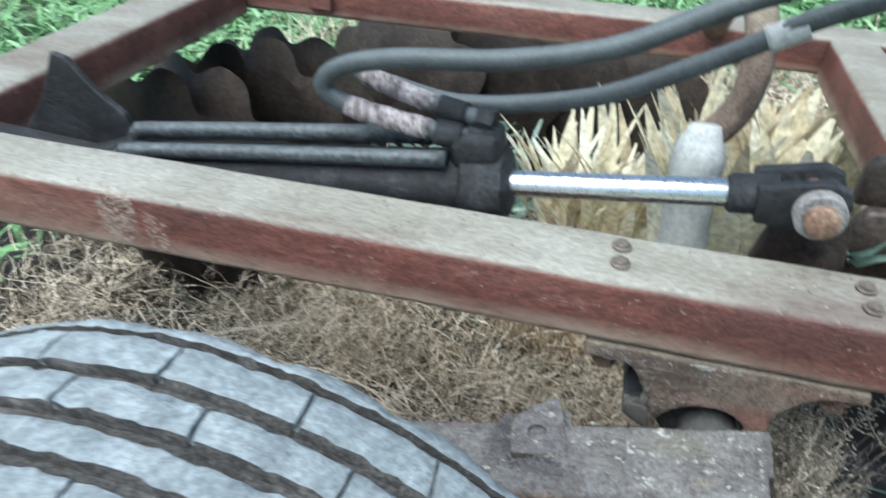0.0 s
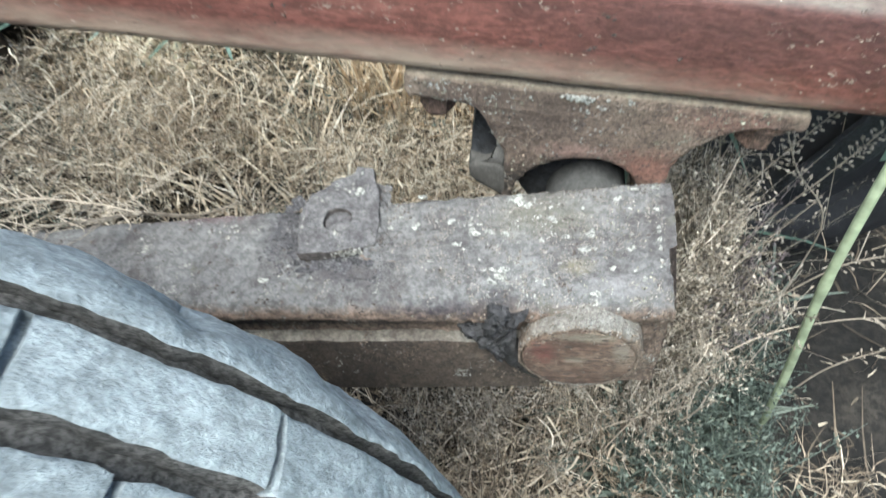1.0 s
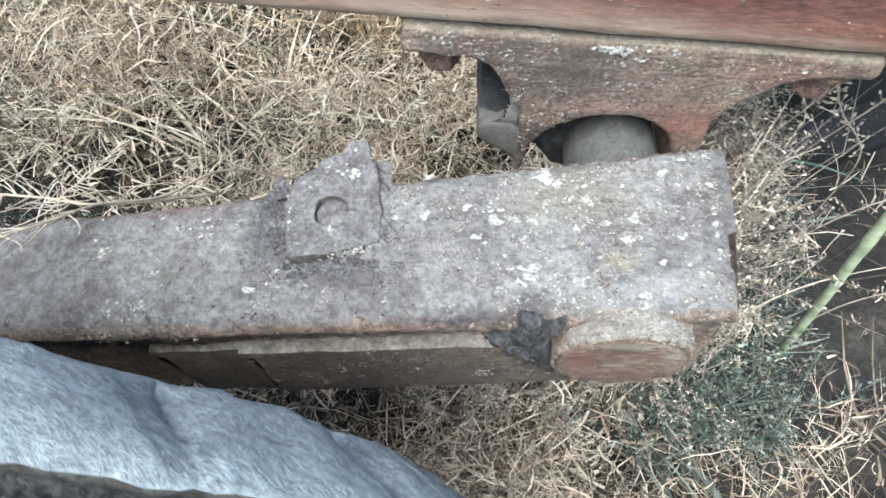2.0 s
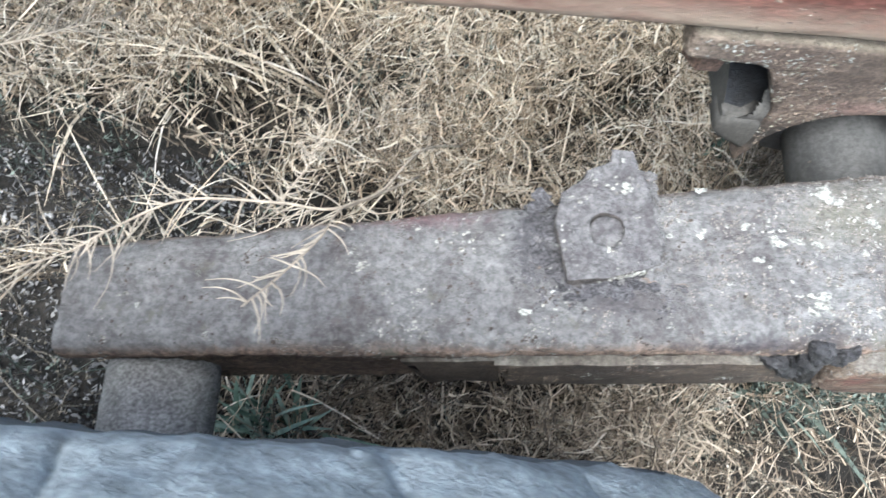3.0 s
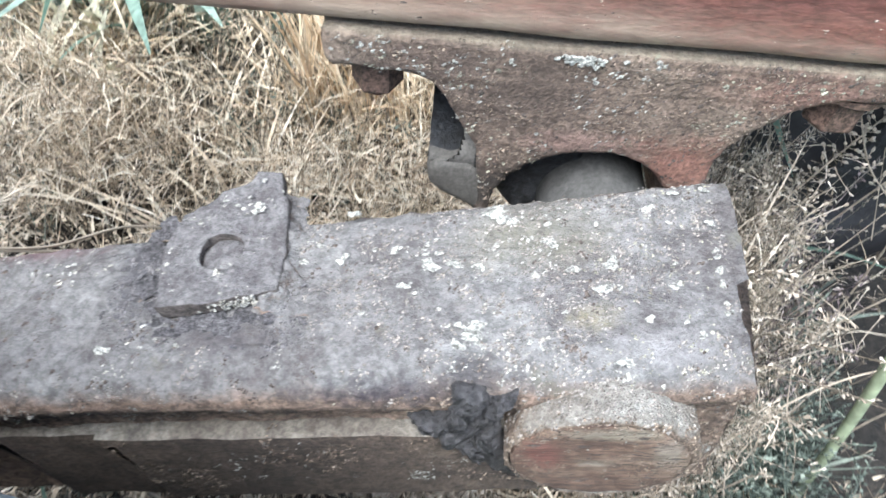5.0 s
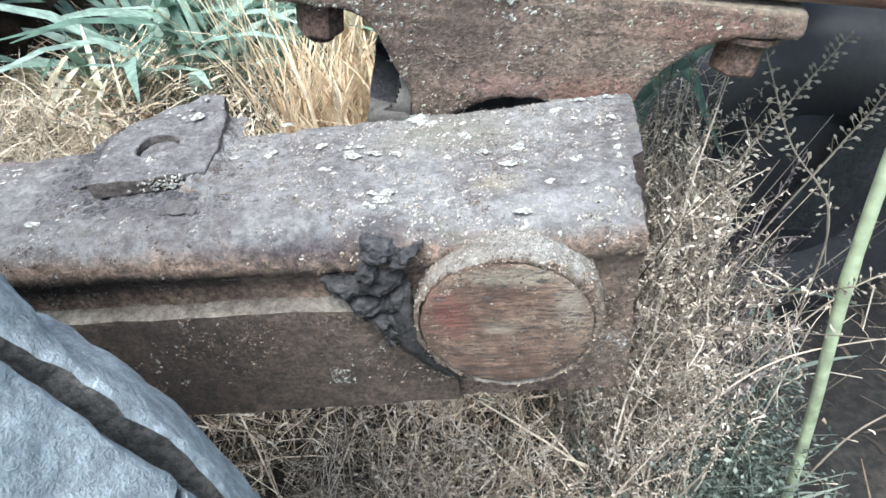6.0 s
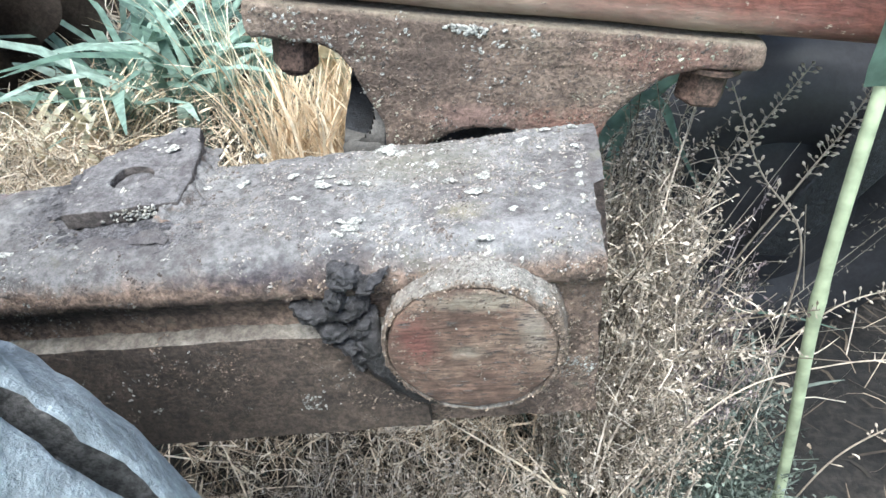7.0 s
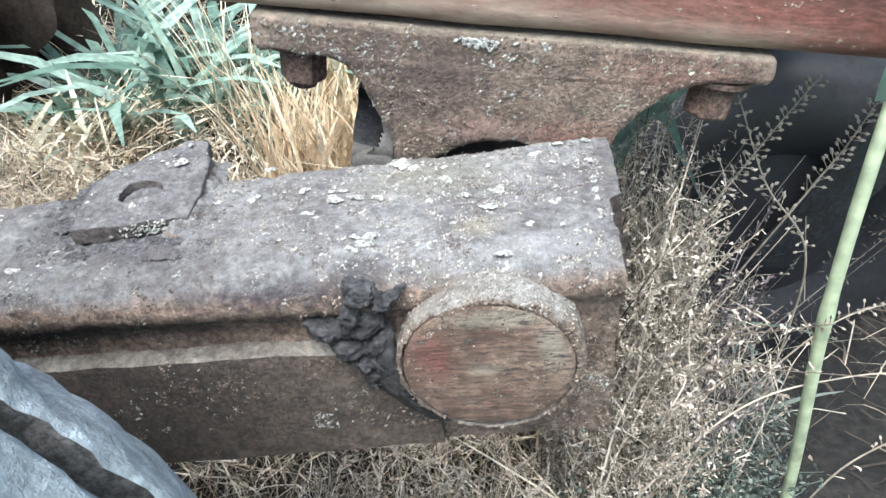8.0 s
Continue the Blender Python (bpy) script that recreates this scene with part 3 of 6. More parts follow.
right = [(0.128, 0.20), (0.139, 0.25), (0.134, 0.285), (0.136, 0.3025), (0.146, 0.3156), (0.160, 0.3297), (0.172, 0.3375), (0.184, 0.3415), (0.219, 0.343), (0.2235, 0.347), (0.2205, 0.3615)]
bm = prism_bm(left + arc + right, 0.604, 0.624, 0.004)
bmesh.ops.triangulate(bm, faces=bm.faces[:])
bmesh.ops.subdivide_edges(bm, edges=[e for e in bm.edges if e.calc_length() > 0.012], cuts=2, use_grid_fill=True)
bmesh.ops.triangulate(bm, faces=bm.faces[:])
bmesh.ops.subdivide_edges(bm, edges=[e for e in bm.edges if e.calc_length() > 0.005], cuts=1, use_grid_fill=True)
rough_up(bm, 0.0012, 45)
rough_up(bm, 0.0008, 150, 4)
casting = part("casting", bm, M_CAST, bracket, smooth=60)
bm = prism_bm([(0.04, 0.3615)] + [q for q in arc if q[0] > 0.04] + right, 0.6245, 0.69, 0.003)
part("casting_web", bm, M_CAST, bracket, smooth=50)
part("casting_ear", box_bm(-0.095, 0.6245, 0.340, 0.0295, 0.69, 0.3605, 0.003), M_CAST, bracket, smooth=50)
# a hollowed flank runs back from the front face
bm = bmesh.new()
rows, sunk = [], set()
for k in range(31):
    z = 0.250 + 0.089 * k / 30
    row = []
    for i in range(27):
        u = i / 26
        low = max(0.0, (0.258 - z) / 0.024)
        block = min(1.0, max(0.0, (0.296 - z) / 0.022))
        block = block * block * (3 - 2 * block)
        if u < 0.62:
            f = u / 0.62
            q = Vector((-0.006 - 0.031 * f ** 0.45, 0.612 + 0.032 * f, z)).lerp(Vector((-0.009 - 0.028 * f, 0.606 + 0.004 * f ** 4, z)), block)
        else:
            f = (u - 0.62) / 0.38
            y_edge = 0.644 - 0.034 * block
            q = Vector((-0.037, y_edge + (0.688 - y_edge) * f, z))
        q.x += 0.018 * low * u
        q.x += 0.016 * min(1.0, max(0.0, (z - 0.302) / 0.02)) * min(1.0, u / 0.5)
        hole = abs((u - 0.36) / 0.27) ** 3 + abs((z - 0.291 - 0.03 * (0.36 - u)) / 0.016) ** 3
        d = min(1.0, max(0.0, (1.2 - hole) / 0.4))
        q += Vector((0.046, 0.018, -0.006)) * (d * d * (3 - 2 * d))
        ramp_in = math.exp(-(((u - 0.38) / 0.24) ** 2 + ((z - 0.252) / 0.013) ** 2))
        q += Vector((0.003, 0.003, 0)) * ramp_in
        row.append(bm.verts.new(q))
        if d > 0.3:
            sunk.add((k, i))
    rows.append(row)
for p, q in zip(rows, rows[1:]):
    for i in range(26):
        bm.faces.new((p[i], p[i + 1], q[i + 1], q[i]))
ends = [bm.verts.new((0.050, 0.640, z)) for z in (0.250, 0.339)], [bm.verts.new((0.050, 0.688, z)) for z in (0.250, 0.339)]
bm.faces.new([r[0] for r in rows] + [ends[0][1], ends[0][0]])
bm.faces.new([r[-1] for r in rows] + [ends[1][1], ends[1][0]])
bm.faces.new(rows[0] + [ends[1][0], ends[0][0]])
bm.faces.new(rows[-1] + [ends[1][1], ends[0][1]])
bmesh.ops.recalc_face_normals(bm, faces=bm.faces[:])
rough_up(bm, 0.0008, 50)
ob = part("hollow_flank", bm, M_FLANK, bracket, "smooth grey flank with a cast hollow, its shade put into dark faces", smooth=60)
ob.data.materials.append(M_OIL_AND_SHADE)
# near-black faces put the hollow's shade into its colour
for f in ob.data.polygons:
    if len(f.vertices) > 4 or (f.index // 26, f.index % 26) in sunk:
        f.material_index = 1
# its rounded lower lip, and a black wall added for the bearing's inner shade
bm = prism_bm([(-0.0375, 0.264), (-0.034, 0.271), (-0.012, 0.273), (-0.004, 0.266), (0.000, 0.250), (0.001, 0.236), (0.000, 0.228), (-0.006, 0.229), (-0.011, 0.233), (-0.019, 0.239), (-0.030, 0.244), (-0.036, 0.252)], 0.6045, 0.632, 0.005)
rough_up(bm, 0.0008, 60)
part("flank_lip", bm, M_FLANK, bracket, smooth=60)
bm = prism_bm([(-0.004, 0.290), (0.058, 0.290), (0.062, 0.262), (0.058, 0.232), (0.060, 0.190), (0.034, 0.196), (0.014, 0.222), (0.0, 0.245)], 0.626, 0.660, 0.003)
part("bearing_shade", bm, M_OIL_AND_SHADE, bracket, "black wall added for the shade inside the bearing", smooth=50)
for x, y, z, size in ((-0.070, 0.626, 0.338, 0.0150), (0.1965, 0.626, 0.3415, 0.0162)):
    bm = lathe_bm([(size * 0.9, -0.0245), (size, -0.0225), (size, -0.003), (size, 0.0)], 6)
    ob = part("nut", bm, M_BOLT, bracket, "dark rusty hexagon nut")
    ob.location, ob.rotation_euler = (x, y, z - (0.0035 if x > 0 else 0.0)), (0, 0, 0.3 + x * 4)
    if x > 0:
        ob = part("washer", lathe_bm([(0.0205, -0.0045), (0.0215, -0.0035), (0.0215, 0.0)], 24), M_BOLT, bracket, smooth=40)
        ob.location = (x, y, z)
    bm = lathe_bm([(0.0085, -0.0285), (0.009, -0.027), (0.009, 0.0)], 14)
    ob = part("bolt_end", bm, M_BOLT, bracket)
    ob.location = (x, y, z)

# ---- the wheel arm, in its own leaning axes ----
arm = thing("swing_lever", "tapered grey-brown steel swing lever crusted with pale lichen", "lever", LEVEL)


def arm_y(x):
    f = (x + 0.44) / 0.59
    return 0.429 + 0.022 * f, 0.507 + 0.064 * f


def arm_bm():
    """The hollow body: a rounded top that overhangs the flanks, tapering to the axle end."""
    bm = bmesh.new()
    rows = []
    n = 260
    for i in range(n + 1):
        x = -0.444 + 0.596 * i / n
        y0, y1 = arm_y(x)
        zb = 0.157 + 0.019 * (i / n)
        zt = 0.298
        r = 0.017
        ring = [(y0 + 0.007, zb + (zt - 0.034 - zb) * k / 16) for k in range(17)] + [(y0 + 0.0062, zt - 0.030), (y0 + 0.0045, zt - 0.0255), (y0 + 0.0022, zt - 0.0215)]
        ring += [(y0 + r - r * math.cos(radians(a)), zt - r + r * math.sin(radians(a))) for a in (-10, 10, 30, 50, 70, 90)]
        ring += [(y0 + r + (y1 - y0 - 2 * r) * k / 30, zt + 0.0005 * math.sin(k)) for k in range(1, 30)]
        ring += [(y1 - r + r * math.cos(radians(a)), zt - r + r * math.sin(radians(a))) for a in (90, 60, 30, 0)]
        ring += [(y1, (zb + zt) / 2), (y1, zb)]
        end = 0.006 if i == n else 0.0
        rows.append([bm.verts.new((x + (end if y > (y0 + y1) / 2 - 0.01 else 0.0), y, z)) for y, z in ring])
    for p, q in zip(rows, rows[1:]):
        for k in range(len(p)):
            j = (k + 1) % len(p)
            bm.faces.new((p[k], p[j], q[j], q[k]))
    bm.faces.new(rows[0][::-1])
    bm.faces.new(rows[-1])
    bmesh.ops.recalc_face_normals(bm, faces=bm.faces[:])
    rough_up(bm, 0.0016, 30)
    rough_up(bm, 0.0012, 110, 3.0)
    rough_up(bm, 0.0008, 240, 6.0)
    return bm


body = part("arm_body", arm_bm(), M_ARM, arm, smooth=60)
# reinforcing plates along the flank, their upper edge a pale ledge
def flank_plate(xa, xb, ledge_to, proud):
    bm = bmesh.new()
    rows = []
    n = max(6, int((xb - xa) / 0.009))
    for i in range(n + 1):
        x = xa + (xb - xa) * i / n
        y0, _ = arm_y(x)
        y0 -= proud
        zb, zt = 0.160 + 0.026 * (x + 0.44) / 0.59, 0.2535 + 0.004 * (x + 0.22) + 0.0016 * noise.noise(Vector((x * 45, 2.0, 0.0)))
        if x > ledge_to:
            zt -= 0.030
        low = 0.020 if i == 0 else 0.0
        rows.append([bm.verts.new(p) for p in ((x + low, y0, zb), (x + low * 0.15, y0, zt - 0.006), (x, y0 + 0.0015, zt - 0.001), (x, y0 + 0.013, zt + 0.002), (x, y0 + 0.013, zb))])
    for p, q in zip(rows, rows[1:]):
        for k in range(5):
            j = (k + 1) % 5
            bm.faces.new((p[k], p[j], q[j], q[k]))
    bm.faces.new(rows[0][::-1])
    bm.faces.new(rows[-1])
    bmesh.ops.recalc_face_normals(bm, faces=bm.faces[:])
    rough_up(bm, 0.0012, 40, 5)
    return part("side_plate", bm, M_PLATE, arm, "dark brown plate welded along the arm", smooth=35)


flank_plate(-0.223, -0.158, 1.0, 0.000)
long_plate = flank_plate(-0.160, 0.062, 1.0, 0.003)
# pivot boss at the thick end: collar, sawn face, shaft behind
bm = bmesh.new()
rows = []
for rr, yy in ((0.0438, 0.014), (0.0435, 0.004), (0.0434, -0.004), (0.0432, -0.0070), (0.0427, -0.0084), (0.0420, -0.0090), (0.0413, -0.0088), (0.0408, -0.0074), (0.0406, 0.0)):
    row = []
    for k in range(120):
        a = 2 * math.pi * k / 120
        wide = 1 + 0.075 * max(0.0, math.cos(a - 0.6)) ** 2 * min(1.0, max(0.0, (rr - 0.0412) / 0.002))
        row.append(bm.verts.new((rr * wide * math.cos(a), yy, rr * wide * math.sin(a))))
    rows.append(row)
for p, q in zip(rows, rows[1:]):
    for k in range(120):
        bm.faces.new((p[k], p[(k + 1) % 120], q[(k + 1) % 120], q[k]))
bmesh.ops.recalc_face_normals(bm, faces=bm.faces[:])
rough_up(bm, 0.0012, 60)
rough_up(bm, 0.0011, 170, 2)
rough_up(bm, 0.0007, 380, 5)
collar = ob = part("boss_collar", bm, M_COLLAR, arm, "worn round collar of the pivot crusted with rust", smooth=60)
ob.location = (0.090, 0.4445, 0.2485)
bm = bmesh.new()
rings = []
for rr, yy in ((0.0404, 0.0), (0.0402, -0.0084), (0.0397, -0.0094), (0.0385, -0.0099), (0.034, -0.0100), (0.028, -0.0102), (0.018, -0.0100), (0.008, -0.0101)):
    rings.append([bm.verts.new((rr * math.cos(a), yy, rr * math.sin(a))) for a in [2 * math.pi * k / 72 for k in range(72)]])
for p, q in zip(rings, rings[1:]):
    for k in range(72):
        j = (k + 1) % 72
        bm.faces.new((p[k], p[j], q[j], q[k]))
bm.faces.new(rings[-1])
bmesh.ops.recalc_face_normals(bm, faces=bm.faces[:])
rough_up(bm, 0.0010, 70, 9)
pin_face = ob = part("pivot_pin_face", bm, M_DISC, arm, "sawn brown end face of pivot pin", smooth=40)
ob.location = (0.090, 0.4445, 0.2495)
ob = part("pivot_shaft", lathe_bm([(0.0368, 0.0), (0.0368, 0.19), (0.034, 0.195)], 40, "y"), M_SHAFT, arm, "worn round pivot shaft", smooth=40)
ob.location = (0.1000, 0.545, 0.2055)
def weld_lobe(x, z, lx, lz, turn, seed, proud=0.0085):
    """A frozen tongue of weld: a flattened lump, folded and pitted."""
    bm = bmesh.new()
    bmesh.ops.create_icosphere(bm, subdivisions=5, radius=1.0)
    for v in bm.verts:
        v.co.x *= 1 + 0.25 * v.co.z
        v.co = Vector((v.co.x * lx, v.co.y * proud, v.co.z * lz))
        fold = noise.noise(Vector((v.co.x * 90, seed, v.co.z * 260)))
        v.co.y -= 0.0022 * abs(fold) * (1 if v.co.y < 0 else 0)
    bm.transform(pose(x, 0.4475, z, 0, turn, 0))
    rough_up(bm, 0.0030, 90, seed)
    rough_up(bm, 0.0018, 220, seed)
    rough_up(bm, 0.0011, 480, seed)
    part("weld_lump", bm, M_WELD, arm, "dark tongue of spilled weld", smooth=60)


for k, (x, z, lx, lz, turn) in enumerate(((0.034, 0.289, 0.009, 0.007, 25), (0.028, 0.279, 0.007, 0.005, 60), (0.016, 0.2685, 0.011, 0.0042, 8), (0.031, 0.270, 0.012, 0.0055, -20), (0.024, 0.259, 0.012, 0.0045, 12),
                                          (0.037, 0.259, 0.010, 0.006, -40), (0.030, 0.249, 0.009, 0.005, -15), (0.036, 0.239, 0.008, 0.0065, -70), (0.046, 0.2865, 0.010, 0.003, -30))):
    weld_lobe(x, z, lx, lz, turn, k * 1.7)
# the smooth bead that runs on below
bm = bmesh.new()
line = [Vector((0.090 + 0.0490 * math.cos(radians(a)), 0.4455, 0.2485 + 0.0465 * math.sin(radians(a)))) for a in range(158, 248, 4)]
tube_bm(line, lambda u: 0.0030 + 0.0050 * math.sin(math.pi * min(1.0, u * 1.05)) ** 0.6, 18, bm)
rough_up(bm, 0.0028, 55, 8)
rough_up(bm, 0.0014, 170, 2)
rough_up(bm, 0.0007, 420, 2)
part("weld_seam", bm, M_WELD, arm, "grey smooth weld bead below the boss", smooth=60)
bm = tube_bm([Vector((x, arm_y(x)[0] + 0.007, 0.2750)) for x in np.linspace(-0.05, 0.03, 40)], 0.0032, 10)
rough_up(bm, 0.0026, 90)
rough_up(bm, 0.0012, 300)
part("weld_bead", bm, M_ARM, arm, smooth=60)
# axle stub towards the wheel
bm = lathe_bm([(0.034, 0.02), (0.040, 0.0), (0.041, -0.01), (0.0405, -0.06), (0.0395, -0.20)], 40, "y")
rough_up(bm, 0.001, 30)
ob = part("axle_stub", bm, M_STUB, arm, "round grey axle stub", smooth=40)
ob.location = (-0.409, 0.438, 0.208)
# lug plate on top: flame-cut outline, a round hole, welded down along one side
LUG_TOP = 0.3085


def lug_bm():
    bm = bmesh.new()
    outline = [(-0.116, 0.4815), (-0.0945, 0.4835), (-0.0745, 0.4885), (-0.0590, 0.4940), (-0.0605, 0.522), (-0.0645, 0.546), (-0.0665, 0.5535), (-0.0700, 0.5555), (-0.0715, 0.5705), (-0.0860, 0.5705), (-0.0885, 0.5610), (-0.104, 0.5555), (-0.1065, 0.5490), (-0.1185, 0.5400), (-0.1225, 0.518)]
    rim = []
    for (xa, ya), (xb, yb) in zip(outline, outline[1:] + outline[:1]):
        steps = max(1, round(math.hypot(xb - xa, yb - ya) / 0.0035))
        rim += [bm.verts.new((xa + (xb - xa) * k / steps, ya + (yb - ya) * k / steps, LUG_TOP)) for k in range(steps)]
    hole = [bm.verts.new((-0.0915 + 0.0112 * math.cos(2 * math.pi * k / 30), 0.5150 + 0.0112 * math.sin(2 * math.pi * k / 30), LUG_TOP)) for k in range(30)]
    edges = [bm.edges.new((loop[k], loop[(k + 1) % len(loop)])) for loop in (rim, hole) for k in range(len(loop))]
    bmesh.ops.triangle_fill(bm, use_beauty=True, edges=edges, normal=(0, 0, 1))
    for _ in range(3):
        long = [e for e in bm.edges if e.calc_length() > 0.0042 and not e.is_boundary]
        bmesh.ops.subdivide_edges(bm, edges=long, cuts=1)
        bmesh.ops.triangulate(bm, faces=[f for f in bm.faces if len(f.verts) > 3])
    lower = bmesh.ops.extrude_face_region(bm, geom=bm.faces[:])
    for v in lower["geom"]:
        if isinstance(v, bmesh.types.BMVert):
            v.co.z = 0.2995
    bmesh.ops.recalc_face_normals(bm, faces=bm.faces[:])
    bmesh.ops.bevel(bm, geom=[e for e in bm.edges if e.calc_face_angle(0) > radians(50) and e.verts[0].co.z > 0.304 and e.verts[1].co.z > 0.304], offset=0.0010, segments=2, affect="EDGES", profile=0.5)
    for v in bm.verts:
        # the welded side lies a little lower than the free one
        v.co.z -= 0.0030 * min(1.0, max(0.0, (v.co.x + 0.088) / 0.025))
    rough_up(bm, 0.0014, 55)
    rough_up(bm, 0.0009, 160, 3)
    rough_up(bm, 0.0005, 400, 5)
    return bm


lug_ob = part("lug_plate", lug_bm(), M_LUG, arm, "thick worn lug plate with lichen and a round hole", smooth=55)
bm = bmesh.new()
rings = [[bm.verts.new((r * math.cos(a), r * math.sin(a), z)) for a in [2 * math.pi * k / 28 for k in range(28)]] for r, z in ((0.0118, -0.004), (0.0112, 0.0), (0.0095, 0.0012), (0.007, 0.0016), (0.0045, 0.0018), (0.002, 0.0018))]
for p, q in zip(rings, rings[1:]):
    for k in range(28):
        bm.faces.new((p[k], p[(k + 1) % 28], q[(k + 1) % 28], q[k]))
bm.faces.new(rings[-1])
rough_up(bm, 0.0011, 260)
rough_up(bm, 0.0008, 600, 2)
ob = part("hole_filling", bm, M_LUG, lug_ob, "grey crumbling crust packed in the hole", smooth=60)
ob.location = (-0.0915, 0.5145, 0.3040)
bm = bmesh.new()
edge = spline([(-0.0700, 0.5620, 0.2990), (-0.0680, 0.5520, 0.3035), (-0.0635, 0.535, 0.3045), (-0.0615, 0.515, 0.3045), (-0.0600, 0.4985, 0.3045), (-0.0630, 0.4885, 0.3025), (-0.0680, 0.484, 0.2985)], 60)
rows = []
for i, p in enumerate(edge):
    across = 0.017 + 0.006 * noise.noise(Vector((i * 0.22, 3.0, 0.0)))
    row = []
    for k in range(15):
        u = k / 14
        z = 0.2970 + (p.z + 0.0012 - 0.2970) * (1 - u) ** 1.6 if p.z > 0.2972 else 0.2970
        row.append(bm.verts.new((p.x - 0.004 + across * u, p.y - 0.003 * u, z)))
    rows.append(row)
for p, q in zip(rows, rows[1:]):
    for k in range(14):
        bm.faces.new((p[k], p[k + 1], q[k + 1], q[k]))
bmesh.ops.recalc_face_normals(bm, faces=bm.faces[:])
rough_up(bm, 0.0024, 80, 2)
rough_up(bm, 0.0018, 190, 4)
rough_up(bm, 0.0010, 420, 6)
part("weld_bead", bm, M_ARM, lug_ob, "lumpy grey weld along the lug", smooth=60)
# lichen on the lug's front edge
bm = bmesh.new()
rnd = random.Random(8)
for k in range(70):
    x, z, s = rnd.gauss(-0.079, 0.0065), rnd.uniform(0.2995, 0.3065), rnd.uniform(0.0004, 0.0011)
    bmesh.ops.create_icosphere(bm, subdivisions=1, radius=1.0, matrix=Matrix.Translation((x, 0.4835 + 0.245 * (x + 0.0945) - 0.0002, z)) @ Matrix.Diagonal((s * 1.3, 0.0008, s, 1)))
rough_up(bm, 0.0006, 500)
part("lichen_patch", bm, M_SPECK, lug_ob, "pale lichen on the plate's edge", smooth=60)
# scaly blisters where the plating has lifted beside the lug
for k, (x, y, w) in enumerate(((-0.092, 0.472, 0.016), (-0.070, 0.474, 0.012), (-0.046, 0.488, 0.010), (-0.036, 0.480, 0.008), (-0.122, 0.486, 0.009), (0.012, 0.486, 0.009), (0.058, 0.489, 0.010), (-0.02, 0.505, 0.007))):
    bm = bmesh.new()
    bmesh.ops.create_grid(bm, x_segments=14, y_segments=8, size=1.0)
    for v in bm.verts:
        u = max(0.0, 1 - (v.co.x ** 2 + v.co.y ** 2) ** 0.5)
        lift = 0.0016 * u ** 0.5 * (1.0 - 0.6 * v.co.y)
        v.co = Vector((x + v.co.x * w, y + v.co.y * w * 0.45, 0.2978 + lift))
    rough_up(bm, 0.0016, 120, k)
    rough_up(bm, 0.0008, 350, k)
    part("rust_blister", bm, M_ARM, arm, smooth=60)


def crust(x, y, z, size, seed):
    """A thin lobed patch of lichen lying on a face that looks up."""
    bm = bmesh.new()
    rnd = random.Random(seed)
    ph = [rnd.uniform(0, 6) for _ in range(4)]
    n = 22
    rim, mid = [], []
    for k in range(n):
        a = 2 * math.pi * k / n
        r = size * (1 + 0.28 * math.sin(2 * a + ph[0]) + 0.2 * math.sin(3 * a + ph[1]) + 0.16 * math.sin(7 * a + ph[2]))
        rim.append(bm.verts.new((x + r * math.cos(a), y + r * 0.8 * math.sin(a), z)))
        mid.append(bm.verts.new((x + 0.7 * r * math.cos(a), y + 0.56 * r * math.sin(a), z + 0.0004 + rnd.uniform(0, 0.0004))))
    for k in range(n):
        j = (k + 1) % n
        bm.faces.new((rim[k], rim[j], mid[j], mid[k]))
    bm.faces.new(mid)
    return bm


# dirt packed round the lug
for k, (x, y, sz) in enumerate(((-0.128, 0.520, 0.012), (-0.128, 0.500, 0.010), (-0.118, 0.485, 0.009), (-0.105, 0.478, 0.010), (-0.088, 0.479, 0.011), (-0.070, 0.484, 0.009), (-0.132, 0.537, 0.009))):
    part("dirt_crust", crust(x, y, 0.2987, sz, 40 + k), M_DIRT, arm, "dark dirt packed beside the lug")
rnd = random.Random(12)
for k in range(46):
    x = min(0.146, max(-0.40, rnd.gauss(0.04, 0.11)))
    y0, y1 = arm_y(x)
    part("lichen_patch", crust(x, rnd.uniform(y0 + 0.018, y1 - 0.012), 0.2984, rnd.uniform(0.0008, 0.0024), 100 + k), M_LICHEN, arm)
for k, (x, y, s) in enumerate(((0.035, 0.475, 0.0055), (0.094, 0.498, 0.0038), (0.118, 0.545, 0.0035), (0.080, 0.509, 0.003), (-0.031, 0.546, 0.003), (0.044, 0.544, 0.0062), (0.052, 0.538, 0.0035),
                               (-0.141, 0.464, 0.0035), (-0.124, 0.477, 0.0022), (0.028, 0.468, 0.0035), (0.012, 0.512, 0.0045), (0.024, 0.513, 0.0035), (0.036, 0.511, 0.003), (0.10, 0.46, 0.0032),
                               (0.126, 0.50, 0.0028), (-0.006, 0.522, 0.0028), (0.0, 0.50, 0.0028), (0.07, 0.525, 0.0035), (-0.052, 0.515, 0.0024), (-0.39, 0.462, 0.0022), (0.098, 0.512, 0.004))):
    part("lichen_patch", crust(x, y, 0.2985, s, k), M_LICHEN, arm)
for k, (x, y, sz) in enumerate(((-0.0785, 0.5425, 0.0042), (-0.080, 0.562, 0.0016), (-0.098, 0.548, 0.0013), (-0.0905, 0.5445, 0.0014), (-0.112, 0.536, 0.0012), (-0.085, 0.550, 0.0011))):
    part("lichen_patch", crust(x, y, LUG_TOP + 0.0005, sz, 77 + k), M_LICHEN, lug_ob)

# ---- the wheel ----
WHEEL = (-0.421, 0.21, 0.123)


